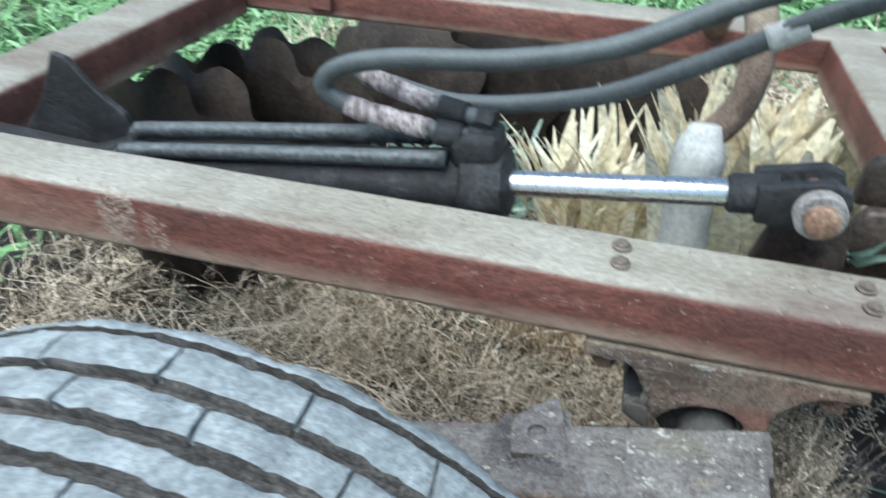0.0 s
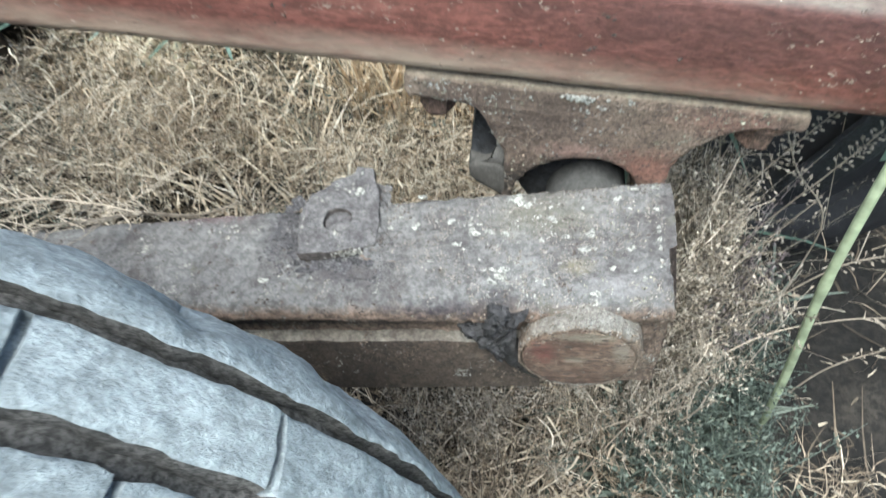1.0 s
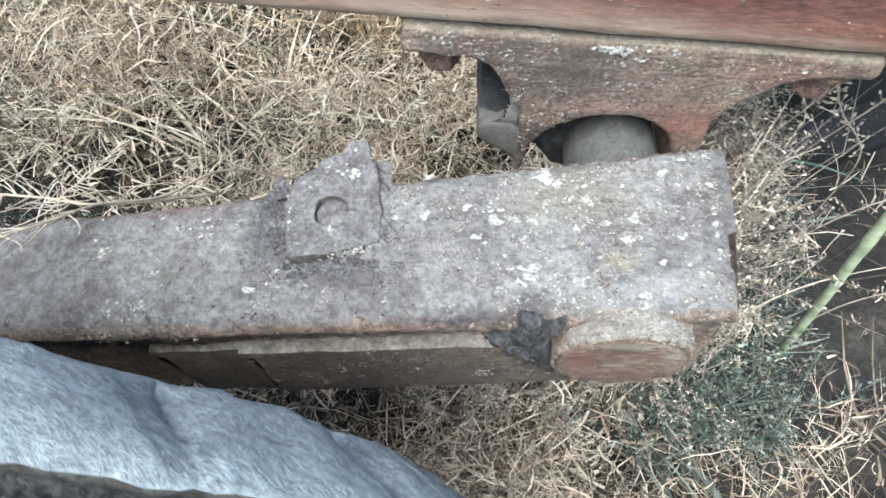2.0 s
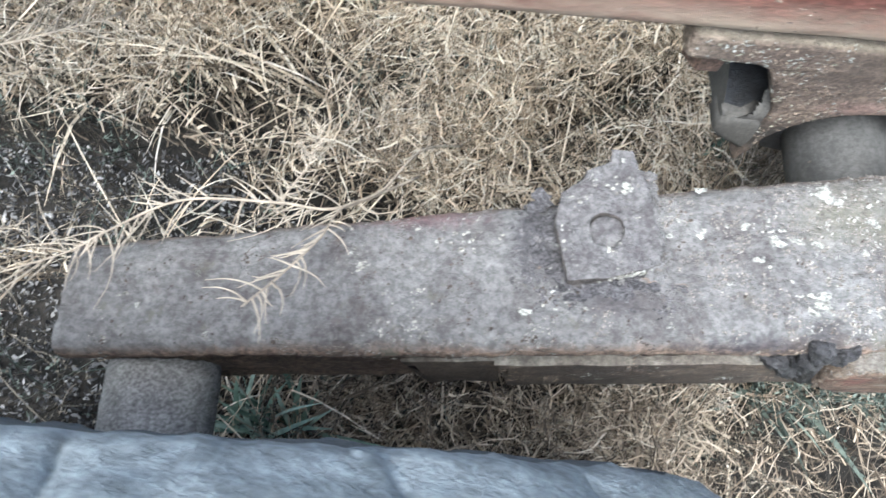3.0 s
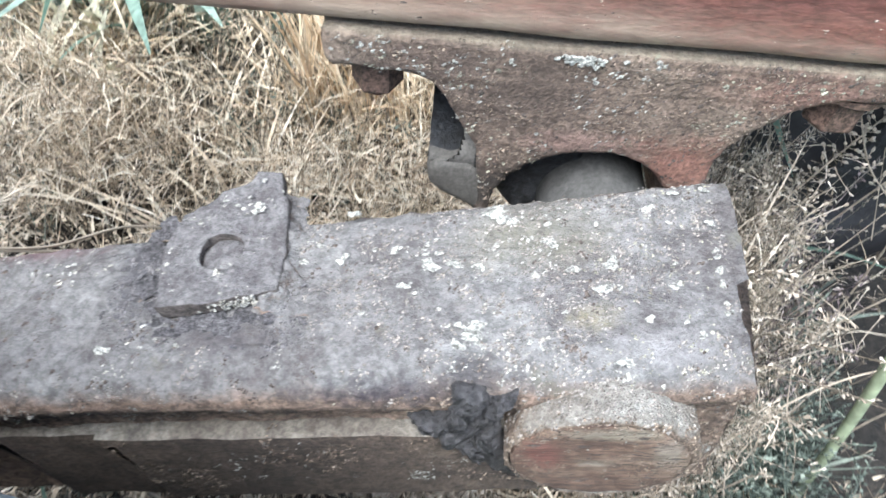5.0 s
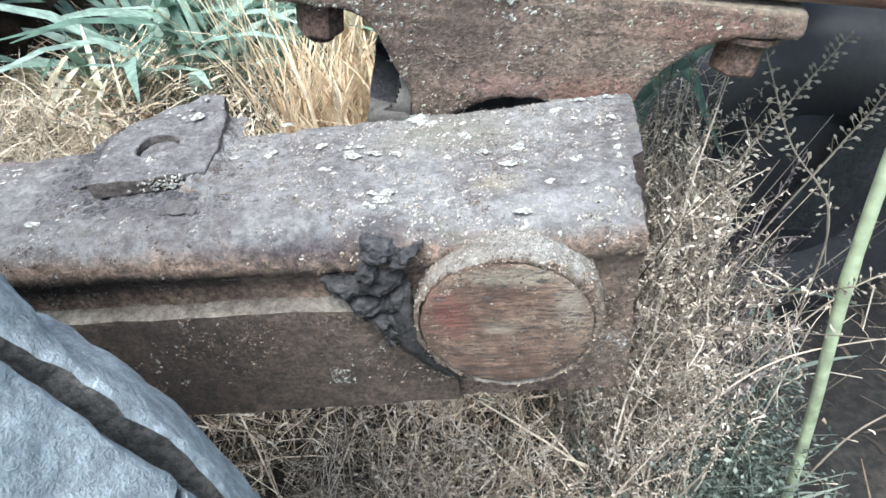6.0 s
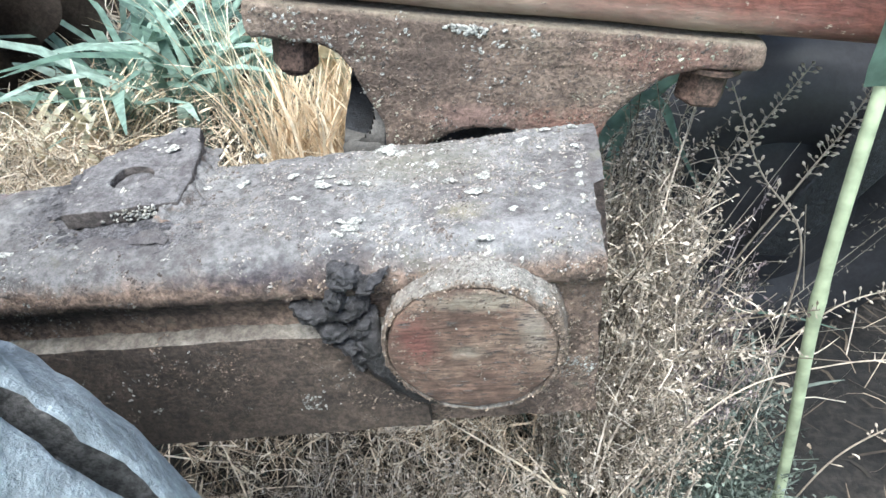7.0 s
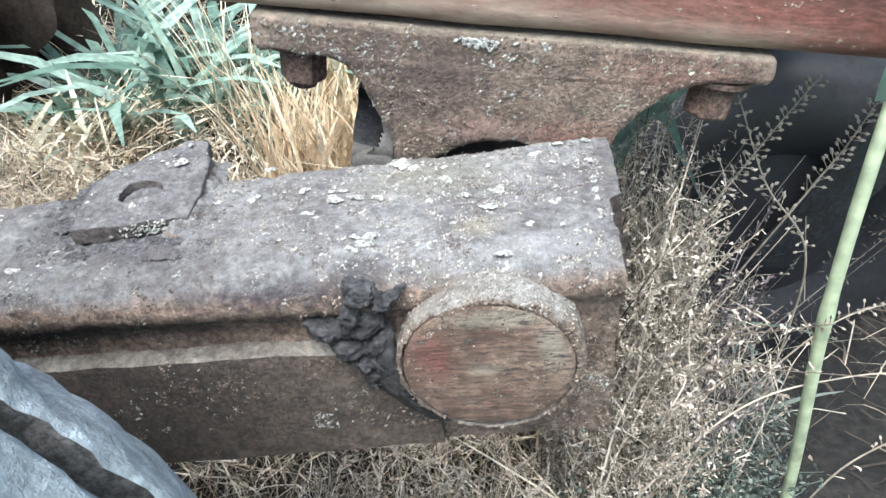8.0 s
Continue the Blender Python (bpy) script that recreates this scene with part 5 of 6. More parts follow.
# ---- black tyre beyond the bracket ----
tyre2 = thing("rear_wheel", "small black smooth rubber tyre half hidden by weeds", "wheel", pose(0.43, 1.0, -0.012))
bm = lathe_bm([(0.11, 0.05), (0.125, 0.066), (0.17, 0.075), (0.21, 0.066), (0.23, 0.045), (0.237, 0.02), (0.238, 0.0), (0.237, -0.02), (0.23, -0.045), (0.21, -0.066), (0.17, -0.075), (0.125, -0.066), (0.11, -0.05)], 72, "y")
part("tyre", bm, M_BLACK, tyre2, smooth=50)
part("rim", lathe_bm([(0.10, 0.054), (0.112, 0.05), (0.115, 0.0), (0.112, -0.05), (0.10, -0.054)], 40, "y"), M_BLACK, tyre2, smooth=40)
fork = thing("wheel_fork", "black steel fork holding the small wheel", "fork")
part("fork_leg", prism_bm([(0.40, -0.04), (0.46, -0.04), (0.60, 0.25), (0.60, 0.362), (0.52, 0.362), (0.52, 0.27)], 0.905, 0.917, 0.003), M_OIL_AND_SHADE, fork)
part("fork_leg", prism_bm([(0.40, -0.04), (0.46, -0.04), (0.60, 0.25), (0.60, 0.362), (0.52, 0.362), (0.52, 0.27)], 1.083, 1.095, 0.003), M_OIL_AND_SHADE, fork)
part("fork_crown", box_bm(0.50, 0.917, 0.30, 0.60, 1.083, 0.33, 0.004), M_OIL_AND_SHADE, fork)

# ---- ground ----
GROUND = -0.25


def ground_z(x, y):
    return GROUND + 0.03 * noise.noise(Vector((x * 1.6, y * 1.6, 3.0))) + 0.012 * noise.noise(Vector((x * 7, y * 7, 1.0)))


verts, faces = [], []
xs = [-400, -60, -15, -6, -3.5] + list(np.linspace(-2.4, 2.4, 81)) + [3.5, 6, 15, 60, 400]
ysg = [-400, -60, -10, -3, -1.2] + list(np.linspace(-0.6, 4.2, 81)) + [6, 10, 20, 60, 400]
for yv in ysg:
    for xv in xs:
        near = abs(xv) < 3 and -1 < yv < 5
        verts.append((xv, yv, ground_z(xv, yv) + (0.012 * noise.noise(Vector((xv * 25, yv * 25, 0))) if near else 0.0)))
w = len(xs)
for j in range(len(ysg) - 1):
    for i in range(w - 1):
        a = j * w + i
        faces.append((a, a + 1, a + w + 1, a + w))
me = bpy.data.meshes.new("ground")
me.from_pydata(verts, [], faces)
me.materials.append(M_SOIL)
me.materials.append(M_TURF)
for f in me.polygons:
    if max(abs(f.center.x), abs(f.center.y - 1.0)) > 2.6:
        f.material_index = 1
tagged(new("ground", me), "dark dry soil under trampled straw and weeds", "ground", kind="structure")

# ---- grass ----
rng = np.random.default_rng(7)


def bare(x, y):
    """The trodden bare soil beside the wheel, where little grows."""
    return math.hypot((x + 0.73) / 0.25, (y - 0.725) / 0.085) < 1 or math.hypot((x + 0.37) / 0.13, (y - 0.695) / 0.026) < 1 or (-1.0 < x < -0.52 and 0.38 < y < 0.58)


def patchy(x, y, scale, seed):
    return noise.noise(Vector((x * scale, y * scale, seed)))


def lying_straws(n, x0, x1, y0, y1, z_low, z_high, length, width, seed, keep=-1.0, rise=0.35, grain=3.2, curl=0.25, anywhere=False):
    """Fallen straws: long thin bent blades, most of them nearly flat."""
    out = []
    while len(out) < n:
        x, y = rng.uniform(x0, x1), rng.uniform(y0, y1)
        if not anywhere and (patchy(x, y, grain, seed) < keep or (bare(x, y) and rng.random() > 0.1) or (0.18 < x < 0.75 and 0.3 < y < 1.05 and rng.random() > (0.2 if y < 0.55 else 0.04))):
            continue
        a = rng.uniform(0, 2 * math.pi)
        tilt = abs(rng.normal(0, rise))
        ln = rng.uniform(*length)
        z = ground_z(x, y) + rng.uniform(z_low, z_high) * (0.65 + 0.7 * patchy(x, y, 4.0, seed + 5))
        d = np.array([math.cos(a) * math.cos(tilt), math.sin(a) * math.cos(tilt), math.sin(tilt)])
        bend = np.array([rng.normal(0, curl), rng.normal(0, curl), rng.normal(-0.12, 0.12)]) * ln
        p0 = np.array([x, y, z])
        pts = [p0 + d * ln * u + bend * (u * u) for u in (0, 0.33, 0.66, 1.0)]
        if not anywhere and rng.random() > 0.12 and (bare(*pts[2][:2]) or bare(*pts[3][:2])):
            continue
        w = rng.uniform(*width)
        side = np.cross(d, [0, 0, 1.0]) * rng.choice([1, -1]) + rng.normal(0, 0.45, 3)
        side /= np.linalg.norm(side)
        out.append((pts, (w, w * 0.95, w * 0.75, w * 0.25), side))
    return out


def standing(n, x0, x1, y0, y1, height, width, seed, keep=-1.0, lean=0.35, droop=0.3, thin=False):
    """Upright blades that bend over towards their tips."""
    out = []
    tries = 0
    while len(out) < n and tries < n * 30:
        tries += 1
        x, y = rng.uniform(x0, x1), rng.uniform(y0, y1)
        if patchy(x, y, 3.2, seed) < keep or (bare(x, y) and rng.random() > 0.06):
            continue
        if thin and x > 0.18 and y < 1.05 and rng.random() > (0.3 if y < 0.55 else 0.05):
            continue
        a = rng.uniform(0, 2 * math.pi)
        h = rng.uniform(*height)
        d = np.array([math.cos(a) * lean * rng.uniform(0.1, 1.2), math.sin(a) * lean * rng.uniform(0.1, 1.2), 1.0])
        out_dir = np.array([math.cos(a), math.sin(a), 0])
        p0 = np.array([x, y, ground_z(x, y) - 0.005])
        pts = [p0 + d * h * u + (out_dir * 0.6 - np.array([0, 0, 0.5])) * h * droop * u ** 2.4 for u in (0, 0.3, 0.6, 0.82, 1.0)]
        w = rng.uniform(*width)
        side = np.array([-math.sin(a), math.cos(a), 0]) + rng.normal(0, 0.3, 3)
        side /= np.linalg.norm(side)
        out.append((pts, (w * 0.8, w, w * 0.9, w * 0.6, w * 0.1), side))
    return out


def tangle(n, x0, x1, y0, y1, z_low, z_high, length, seed, keep=-1.0, twigs=7, width=0.0008, reach=0.03, thin=True):
    """Dry mustard and weed skeletons: arching stems with many curled side shoots."""
    out = []
    tries = 0
    while n > 0 and tries < 40000:
        tries += 1
        x, y = rng.uniform(x0, x1), rng.uniform(y0, y1)
        if patchy(x, y, 3.4, seed) < keep or (bare(x, y) and rng.random() > 0.05) or (thin and x > 0.2 and y < 1.05 and rng.random() > 0.25):
            continue
        n -= 1
        a, ln = rng.uniform(0, 2 * math.pi), rng.uniform(*length)
        tilt = rng.normal(0.45, 0.45)
        d = np.array([math.cos(a) * math.cos(tilt), math.sin(a) * math.cos(tilt), math.sin(tilt)])
        side = np.array([-math.sin(a), math.cos(a), 0.0])
        p0 = np.array([x, y, ground_z(x, y) + rng.uniform(z_low, z_high) * (0.6 + 0.8 * patchy(x, y, 4.0, seed + 5))])
        sway, sag, wob = rng.normal(0, 0.4) * ln, -rng.uniform(0.1, 0.7) * ln, rng.uniform(0, 6)
        at = lambda u: p0 + d * ln * u + side * (sway * u * u + 0.05 * ln * math.sin(wob + u * 7)) + np.array([0, 0, sag * u * u])
        if rng.random() > 0.1 and (bare(*at(0.5)[:2]) or bare(*at(1.0)[:2])):
            continue
        w = width * rng.uniform(0.7, 1.4)
        out.append(([at(u) for u in (0, 0.2, 0.4, 0.6, 0.8, 1.0)], (w * 1.2, w * 1.1, w, w * 0.9, w * 0.7, w * 0.3), side + rng.normal(0, 0.4, 3)))
        for k in range(int(twigs * rng.uniform(0.5, 1.5))):
            u = rng.uniform(0.2, 1.0)
            o = d * rng.uniform(0.2, 1.0) + rng.normal(0, 0.75, 3)
            o /= np.linalg.norm(o)
            bend = rng.normal(0, 0.45, 3)
            l2 = reach * rng.uniform(0.3, 1.3)
            p = at(u)
            s2 = np.cross(o, rng.normal(0, 1, 3))
            s2 /= np.linalg.norm(s2) + 1e-6
            out.append(([p + (o * v + bend * v * v) * l2 for v in (0, 0.35, 0.7, 1.0)], (w * 0.6, w * 0.75, w * 0.6, w * 0.2), s2))
    return out


near_box = (-1.6, 1.0, 0.25, 1.6)
ribbons("shaded_thatch", M_SHADED_THATCH, lying_straws(15000, *near_box, -0.01, 0.06, (0.03, 0.12), (0.0010, 0.0026), 11.0, rise=0.4, curl=0.5)
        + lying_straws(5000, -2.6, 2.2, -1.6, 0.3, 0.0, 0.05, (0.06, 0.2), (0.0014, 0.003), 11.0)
        + lying_straws(5000, -1.6, 1.5, 1.5, 3.2, 0.0, 0.06, (0.06, 0.2), (0.0014, 0.003), 11.0), "rotted thatch low on the soil, darkened for the shade between straws", "thatch")
ribbons("dry_straw", M_STRAW, lying_straws(1500, -1.6, 1.0, 0.5, 1.6, 0.06, 0.17, (0.05, 0.17), (0.0006, 0.0014), 11.0, rise=0.5, curl=0.55)
        + lying_straws(5200, -1.6, 1.0, 0.5, 1.6, 0.05, 0.17, (0.015, 0.06), (0.0007, 0.0018), 12.0, 0.0, 0.7, 6.0, 0.6)
        + lying_straws(380, -1.6, 0.0, 0.25, 0.5, 0.03, 0.12, (0.03, 0.13), (0.0006, 0.0013), 11.0, 0.0, rise=0.5, curl=0.55)
        + lying_straws(6000, -2.4, 1.9, -1.6, 0.0, 0.0, 0.08, (0.08, 0.24), (0.0010, 0.0022), 11.0)
        + lying_straws(9000, -1.6, 1.3, 1.5, 3.2, 0.0, 0.14, (0.08, 0.26), (0.0010, 0.0022), 11.0), "tangled pale dry straw lying on the soil", "straw")
ribbons("chaff", M_CHAFF, lying_straws(9500, -1.4, 0.6, 0.5, 1.5, 0.02, 0.16, (0.006, 0.026), (0.0009, 0.0028), 15.0, -0.15, 0.8, 6.0, 0.7)
        + lying_straws(2000, -1.4, 0.6, 0.26, 0.5, 0.0, 0.10, (0.006, 0.024), (0.0009, 0.0026), 15.0, -0.1, 0.8, 6.0, 0.7), "crumpled brown leaves and chaff caught in the straw", "chaff")
ribbons("brown_tangle", M_UNDER, tangle(900, -1.3, 0.3, 0.28, 0.62, 0.03, 0.14, (0.05, 0.14), 71.0, -0.05, 12, 0.0007, 0.024) + tangle(520, -0.36, 0.08, 0.36, 0.47, 0.06, 0.17, (0.04, 0.12), 74.0, -0.3, 13, 0.0008, 0.022) + tangle(260, 0.08, 0.55, 0.20, 0.55, 0.02, 0.12, (0.05, 0.14), 72.0, -0.2, 12, 0.0007, 0.024, False)
        + lying_straws(6500, -2.6, 2.2, -1.6, 0.28, 0.0, 0.08, (0.06, 0.18), (0.0007, 0.0016), 11.0), "matted brown weed skeletons between the arm and the wheel", "weeds")
ribbons("dry_tangle", M_TANGLE, tangle(1900, -1.3, 0.35, 0.58, 1.35, 0.05, 0.21, (0.04, 0.13), 73.0, 0.02, 14, 0.0007, 0.022)
        + tangle(1100, -0.62, 0.12, 0.66, 1.1, 0.14, 0.26, (0.03, 0.10), 76.0, 0.05, 16, 0.0008, 0.018), "matted dry weed skeletons with curled side shoots", "weeds")
ribbons("soil_crumbs", M_CRUMB, lying_straws(9000, -1.05, -0.42, 0.34, 0.80, 0.0, 0.02, (0.002, 0.010), (0.0008, 0.003), 14.0, rise=0.7, curl=0.4, anywhere=True), "grey crumbs of dry soil and chaff", "soil")
ribbons("dry_grass", M_STRAW, standing(420, -0.8, -0.3, 0.88, 1.28, (0.08, 0.24), (0.0010, 0.0026), 24.0, -1, 0.6, 0.7)
        + standing(1700, -1.6, 1.0, 0.52, 1.6, (0.08, 0.22), (0.0006, 0.0013), 23.0, -0.15, 0.6, 0.6, True)
        + standing(5000, -1.8, 1.5, 1.5, 3.4, (0.12, 0.3), (0.0013, 0.0025), 23.0, -0.3, 0.5, 0.5), "dry standing grass between the straw", "grass")
ribbons("green_grass", M_GREEN, standing(120, -0.78, -0.36, 1.38, 1.66, (0.26, 0.5), (0.008, 0.018), 31.0, -0.6, 0.5, 0.8)
        + standing(45, -0.46, -0.38, 0.385, 0.43, (0.08, 0.2), (0.0025, 0.005), 31.0, -1, 0.4, 0.5)
        + standing(8, 0.2, 0.45, 0.85, 1.1, (0.25, 0.36), (0.003, 0.006), 31.0, -1, 0.4, 0.8), "bluish green couch grass tuft", "grass")
def meadow(n, reach, height, width):
    """Green blades all round, thinning out raggedly towards the trodden straw."""
    out = []
    while len(out) < n:
        blade = standing(400, -reach, reach, -reach + 0.8, reach + 0.8, height, width, 41.0, -1, 0.6, 0.9)
        for b in blade:
            x, y = b[0][0][0], b[0][0][1]
            if math.hypot(x, y - 0.8) > reach * rng.uniform(0.7, 1.0):
                continue
            edge = math.hypot((x + 0.05) / 1.7, (y - 1.1) / 2.2) + 0.5 * patchy(x, y, 1.3, 9.0) + 0.25 * patchy(x, y, 5.0, 4.0)
            if edge > 1.05 + rng.uniform(-0.12, 0.12):
                out.append(b)
    return out[:n]


ribbons("field_grass", M_FIELD, meadow(26000, 4.2, (0.08, 0.22), (0.005, 0.013)) + meadow(16000, 8.0, (0.10, 0.26), (0.010, 0.022)), "short green grass of the field round the implement", "grass")
ribbons("yellow_straw_tuft", M_PEACH, standing(720, -0.30, 0.02, 1.12, 1.36, (0.14, 0.40), (0.0012, 0.0034), 51.0, -1, 0.16, 0.35)
        + standing(260, -0.36, 0.0, 1.08, 1.34, (0.08, 0.26), (0.0008, 0.002), 51.0, -1, 0.5, 0.6)
        + standing(420, -0.98, -0.56, 1.12, 1.42, (0.10, 0.26), (0.0009, 0.003), 51.0, -0.2, 0.6, 0.6), "pale yellow straw standing in a tuft", "straw")
ribbons("husk_leaves", M_HUSK, standing(90, -0.24, -0.02, 1.36, 1.50, (0.46, 0.62), (0.012, 0.024), 51.0, -1, 0.12, 0.35)
        + standing(150, 0.08, 0.29, 1.2, 1.50, (0.36, 0.70), (0.008, 0.02), 51.0, -1, 0.18, 0.3)
        + standing(190, 0.07, 0.30, 1.22, 1.50, (0.52, 0.72), (0.030, 0.060), 51.0, -1, 0.10, 0.25)
        + standing(44, -0.86, -0.60, 1.18, 1.38, (0.12, 0.26), (0.006, 0.014), 51.0, -1, 0.4, 0.4)
        + standing(40, -0.45, -0.36, 1.40, 1.52, (0.34, 0.52), (0.0008, 0.0016), 51.0, -1, 0.3, 0.4), "pale dry husk leaves standing in the frame", "husks")


def weeds(n, x0, x1, y0, y1, height, seed, pod=1.0, every=0.0085, spread=1.0, reach=(-9.0, 9.0)):
    """Dry branched weeds with many tiny seed pods."""
    stems, pods = [], []
    while n:
        x, y = rng.uniform(x0, x1), rng.uniform(y0, y1)
        n -= 1
        h = rng.uniform(*height)
        base = np.array([x, y, ground_z(x, y)])
        lean = np.array([rng.normal(0, 0.28 * spread), rng.normal(0, 0.28 * spread), 1.0])
        for b in range(rng.integers(2, 5)):
            u0 = 0.0 if b == 0 else rng.uniform(0.25, 0.7)
            d = lean if b == 0 else lean + np.array([rng.normal(0, 0.7 * spread), rng.normal(0, 0.7 * spread), rng.uniform(-0.2, 0.3)])
            ln = h if b == 0 else h * rng.uniform(0.35, 0.6)
            p0 = base + lean * h * u0
            curl = np.array([rng.normal(0, 0.2), rng.normal(0, 0.2), -0.1]) * ln
            pts = [p0 + d * ln * u + curl * u * u for u in (0, 0.35, 0.7, 1.0)]
            if not reach[0] - 0.02 < pts[-1][0] < reach[1] + 0.01:
                continue
            side = np.cross(d, [rng.normal(), rng.normal(), 0.3])
            side /= np.linalg.norm(side)
            stems.append((pts, (0.0009, 0.0008, 0.0006, 0.0003), side))
            for k in range(int(ln / every)):
                u = rng.uniform(0.35, 1.0)
                p = p0 + d * ln * u + curl * u * u
                if not reach[0] < p[0] < reach[1]:
                    continue
                o = rng.normal(0, 1, 3)
                o /= np.linalg.norm(o)
                e = rng.uniform(0.004, 0.010) * pod
                s2 = np.cross(o, rng.normal(0, 1, 3))
                s2 /= np.linalg.norm(s2)
                pods.append(([p, p + o * e * 0.6, p + o * e * 0.8, p + o * e * 1.15], (0.0002, 0.0003, rng.uniform(0.0009, 0.0018) * pod, 0.0002), s2))
    return stems, pods


st, pd = weeds(8, 0.22, 0.40, 0.66, 0.95, (0.18, 0.36), 3)
st2, pd2 = weeds(3, 0.30, 0.44, 0.66, 0.85, (0.24, 0.38), 5)
st3, pd3 = weeds(420, -1.1, 0.2, 0.30, 1.5, (0.08, 0.2), 9)
st4, pd4 = weeds(230, 0.150, 0.225, 0.63, 0.78, (0.32, 0.48), 13, 0.6, 0.0026, 0.5, (0.142, 0.25))
st5, pd5 = weeds(170, 0.175, 0.25, 0.54, 0.72, (0.12, 0.34), 15, 0.55, 0.0026, 0.6, (0.166, 0.275))


def pod_bush(n, x0, x1, y0, y1, top_at, shoots, pod, reach):
    """Shepherd's purse gone dry: wiry stems, each hung with curled shoots that end in flat pods."""
    out = []
    for _ in range(n):
        x, y = rng.uniform(x0, x1), rng.uniform(y0, y1)
        z0 = ground_z(x, y)
        h = (top_at(x) - z0) * rng.uniform(0.45, 1.0)
        lean = np.array([rng.normal(0, 0.10), rng.normal(0, 0.10), 1.0])
        bow = np.array([rng.normal(0, 0.10), rng.normal(0, 0.10), -0.04]) * h
        at = lambda u: np.array([x, y, z0]) + lean * h * u + bow * u * u
        side = np.array([rng.normal(), rng.normal(), 0.2])
        side /= np.linalg.norm(side)
        out.append(([at(u) for u in (0, 0.25, 0.5, 0.75, 1.0)], (0.0010, 0.0009, 0.0008, 0.0006, 0.0003), side))
        for _ in range(int(shoots * h)):
            u = 1 - rng.uniform(0, 0.85) ** 1.2
            p = at(u)
            o = rng.normal(0, 1, 3) + np.array([0, 0, 0.5])
            o /= np.linalg.norm(o)
            ln = reach * rng.uniform(0.3, 1.2)
            bend = rng.normal(0, 0.5, 3)
            s2 = np.cross(o, rng.normal(0, 1, 3))
            s2 /= np.linalg.norm(s2) + 1e-6
            end = p + (o + bend) * ln
            if not x0 - 0.012 < end[0] < x1 + 0.02:
                continue
            out.append(([p + (o * v + bend * v * v) * ln for v in (0, 0.4, 0.75, 1.0)], (0.0004, 0.0004, 0.0003, 0.0003), s2))
            if rng.random() < 0.75:
                d = o + 1.6 * bend
                d /= np.linalg.norm(d) + 1e-6
                e = rng.uniform(0.0028, 0.0050) * pod
                out.append(([end, end + d * e * 0.35, end + d * e * 0.75, end + d * e], (0.0003, e * 0.20, e * 0.36, e * 0.12), s2))
    return out


cream_top = lambda x: 0.275 if x < 0.205 else 0.275 - 2.6 * (x - 0.205) if x < 0.245 else 0.165 - 0.6 * (x - 0.245)
ribbons("shepherds_purse", M_CREAM, pod_bush(170, 0.150, 0.235, 0.63, 0.76, cream_top, 260, 1.0, 0.020) + pod_bush(34, 0.235, 0.345, 0.64, 0.78, cream_top, 200, 1.0, 0.020)
        + pod_bush(110, -0.12, 0.16, 0.50, 0.62, lambda x: -0.02, 260, 1.0, 0.018), "dry beige weed thick with flat pods on curled stems", "weeds")
ribbons("cream_weeds", M_CREAM, st4 + pd4 + st5 + pd5, "dense cream-coloured dry weeds with tiny pods", "weeds")
st6, pd6 = weeds(16, 0.255, 0.30, 0.68, 0.76, (0.30, 0.44), 17, 0.8, 0.004, 0.3, (0.22, 0.33))
ribbons("purplish_weeds", M_PURPLE, st6 + pd6, "dark purplish dry weeds with tiny pods", "weeds")
ribbons("dry_weeds", M_WEED, st + st2 + st3 + pd + pd2 + pd3, "dry grey-brown weeds with tiny seed pods", "weeds")
st7, pd7 = weeds(330, 0.18, 0.40, 0.48, 0.80, (0.06, 0.22), 19, 1.3, 0.0065, 0.8, (0.15, 0.41))
st8, pd8 = weeds(240, -1.1, 0.1, 0.30, 1.4, (0.06, 0.16), 21, 1.4, 0.010)
st7, pd7 = st7 + st8, pd7 + pd8
ribbons("small_leaves", M_LEAF, st7 + pd7 + standing(900, 0.165, 0.48, 0.5, 0.86, (0.03, 0.12), (0.002, 0.0045), 61.0, -0.1, 0.9, 0.5)
        + standing(700, -1.2, 0.1, 0.3, 1.2, (0.03, 0.1), (0.002, 0.004), 61.0, 0.15, 0.9, 0.5), "low dark green leaves among the straw", "weeds")

# ---- broad blades bent round behind the bracket's end ----
def broad_blade(label, pts, width):
    b = thing("grass_blade", label, "grass blade", group="broad blades")
    bm = bmesh.new()
    line = spline(pts, 24)
    prev = None
    for i, p in enumerate(line):
        u = i / 24
        d = (line[min(i + 1, 24)] - line[max(i - 1, 0)]).normalized()
        s = d.cross(Vector((0.2, -0.8, 0.5))).normalized()
        up = s.cross(d)
        wd = width * (0.7 + 0.3 * math.sin(math.pi * u)) * (1 - u ** 3) + 0.0003
        row = [bm.verts.new(p + s * wd * k + up * abs(k) * wd * 0.3) for k in (-1, -0.5, 0, 0.5, 1)]
        if prev:
            for k in range(4):
                bm.faces.new((prev[k], prev[k + 1], row[k + 1], row[k]))
        prev = row
    bmesh.ops.solidify(bm, geom=bm.faces[:], thickness=0.0005)
    part("blade", bm, M_GREEN, b, smooth=60)


broad_blade("bluish green grass blade bent over behind the bracket", [(0.12, 0.80, -0.24), (0.135, 0.79, 0.0), (0.160, 0.765, 0.18), (0.193, 0.75, 0.242), (0.222, 0.75, 0.268), (0.26, 0.76, 0.25)], 0.007)
broad_blade("bluish green grass blade hanging down behind the bracket", [(0.17, 0.83, -0.24), (0.175, 0.80, 0.05), (0.185, 0.765, 0.22), (0.205, 0.75, 0.236), (0.228, 0.75, 0.201), (0.268, 0.75, 0.140)], 0.006)

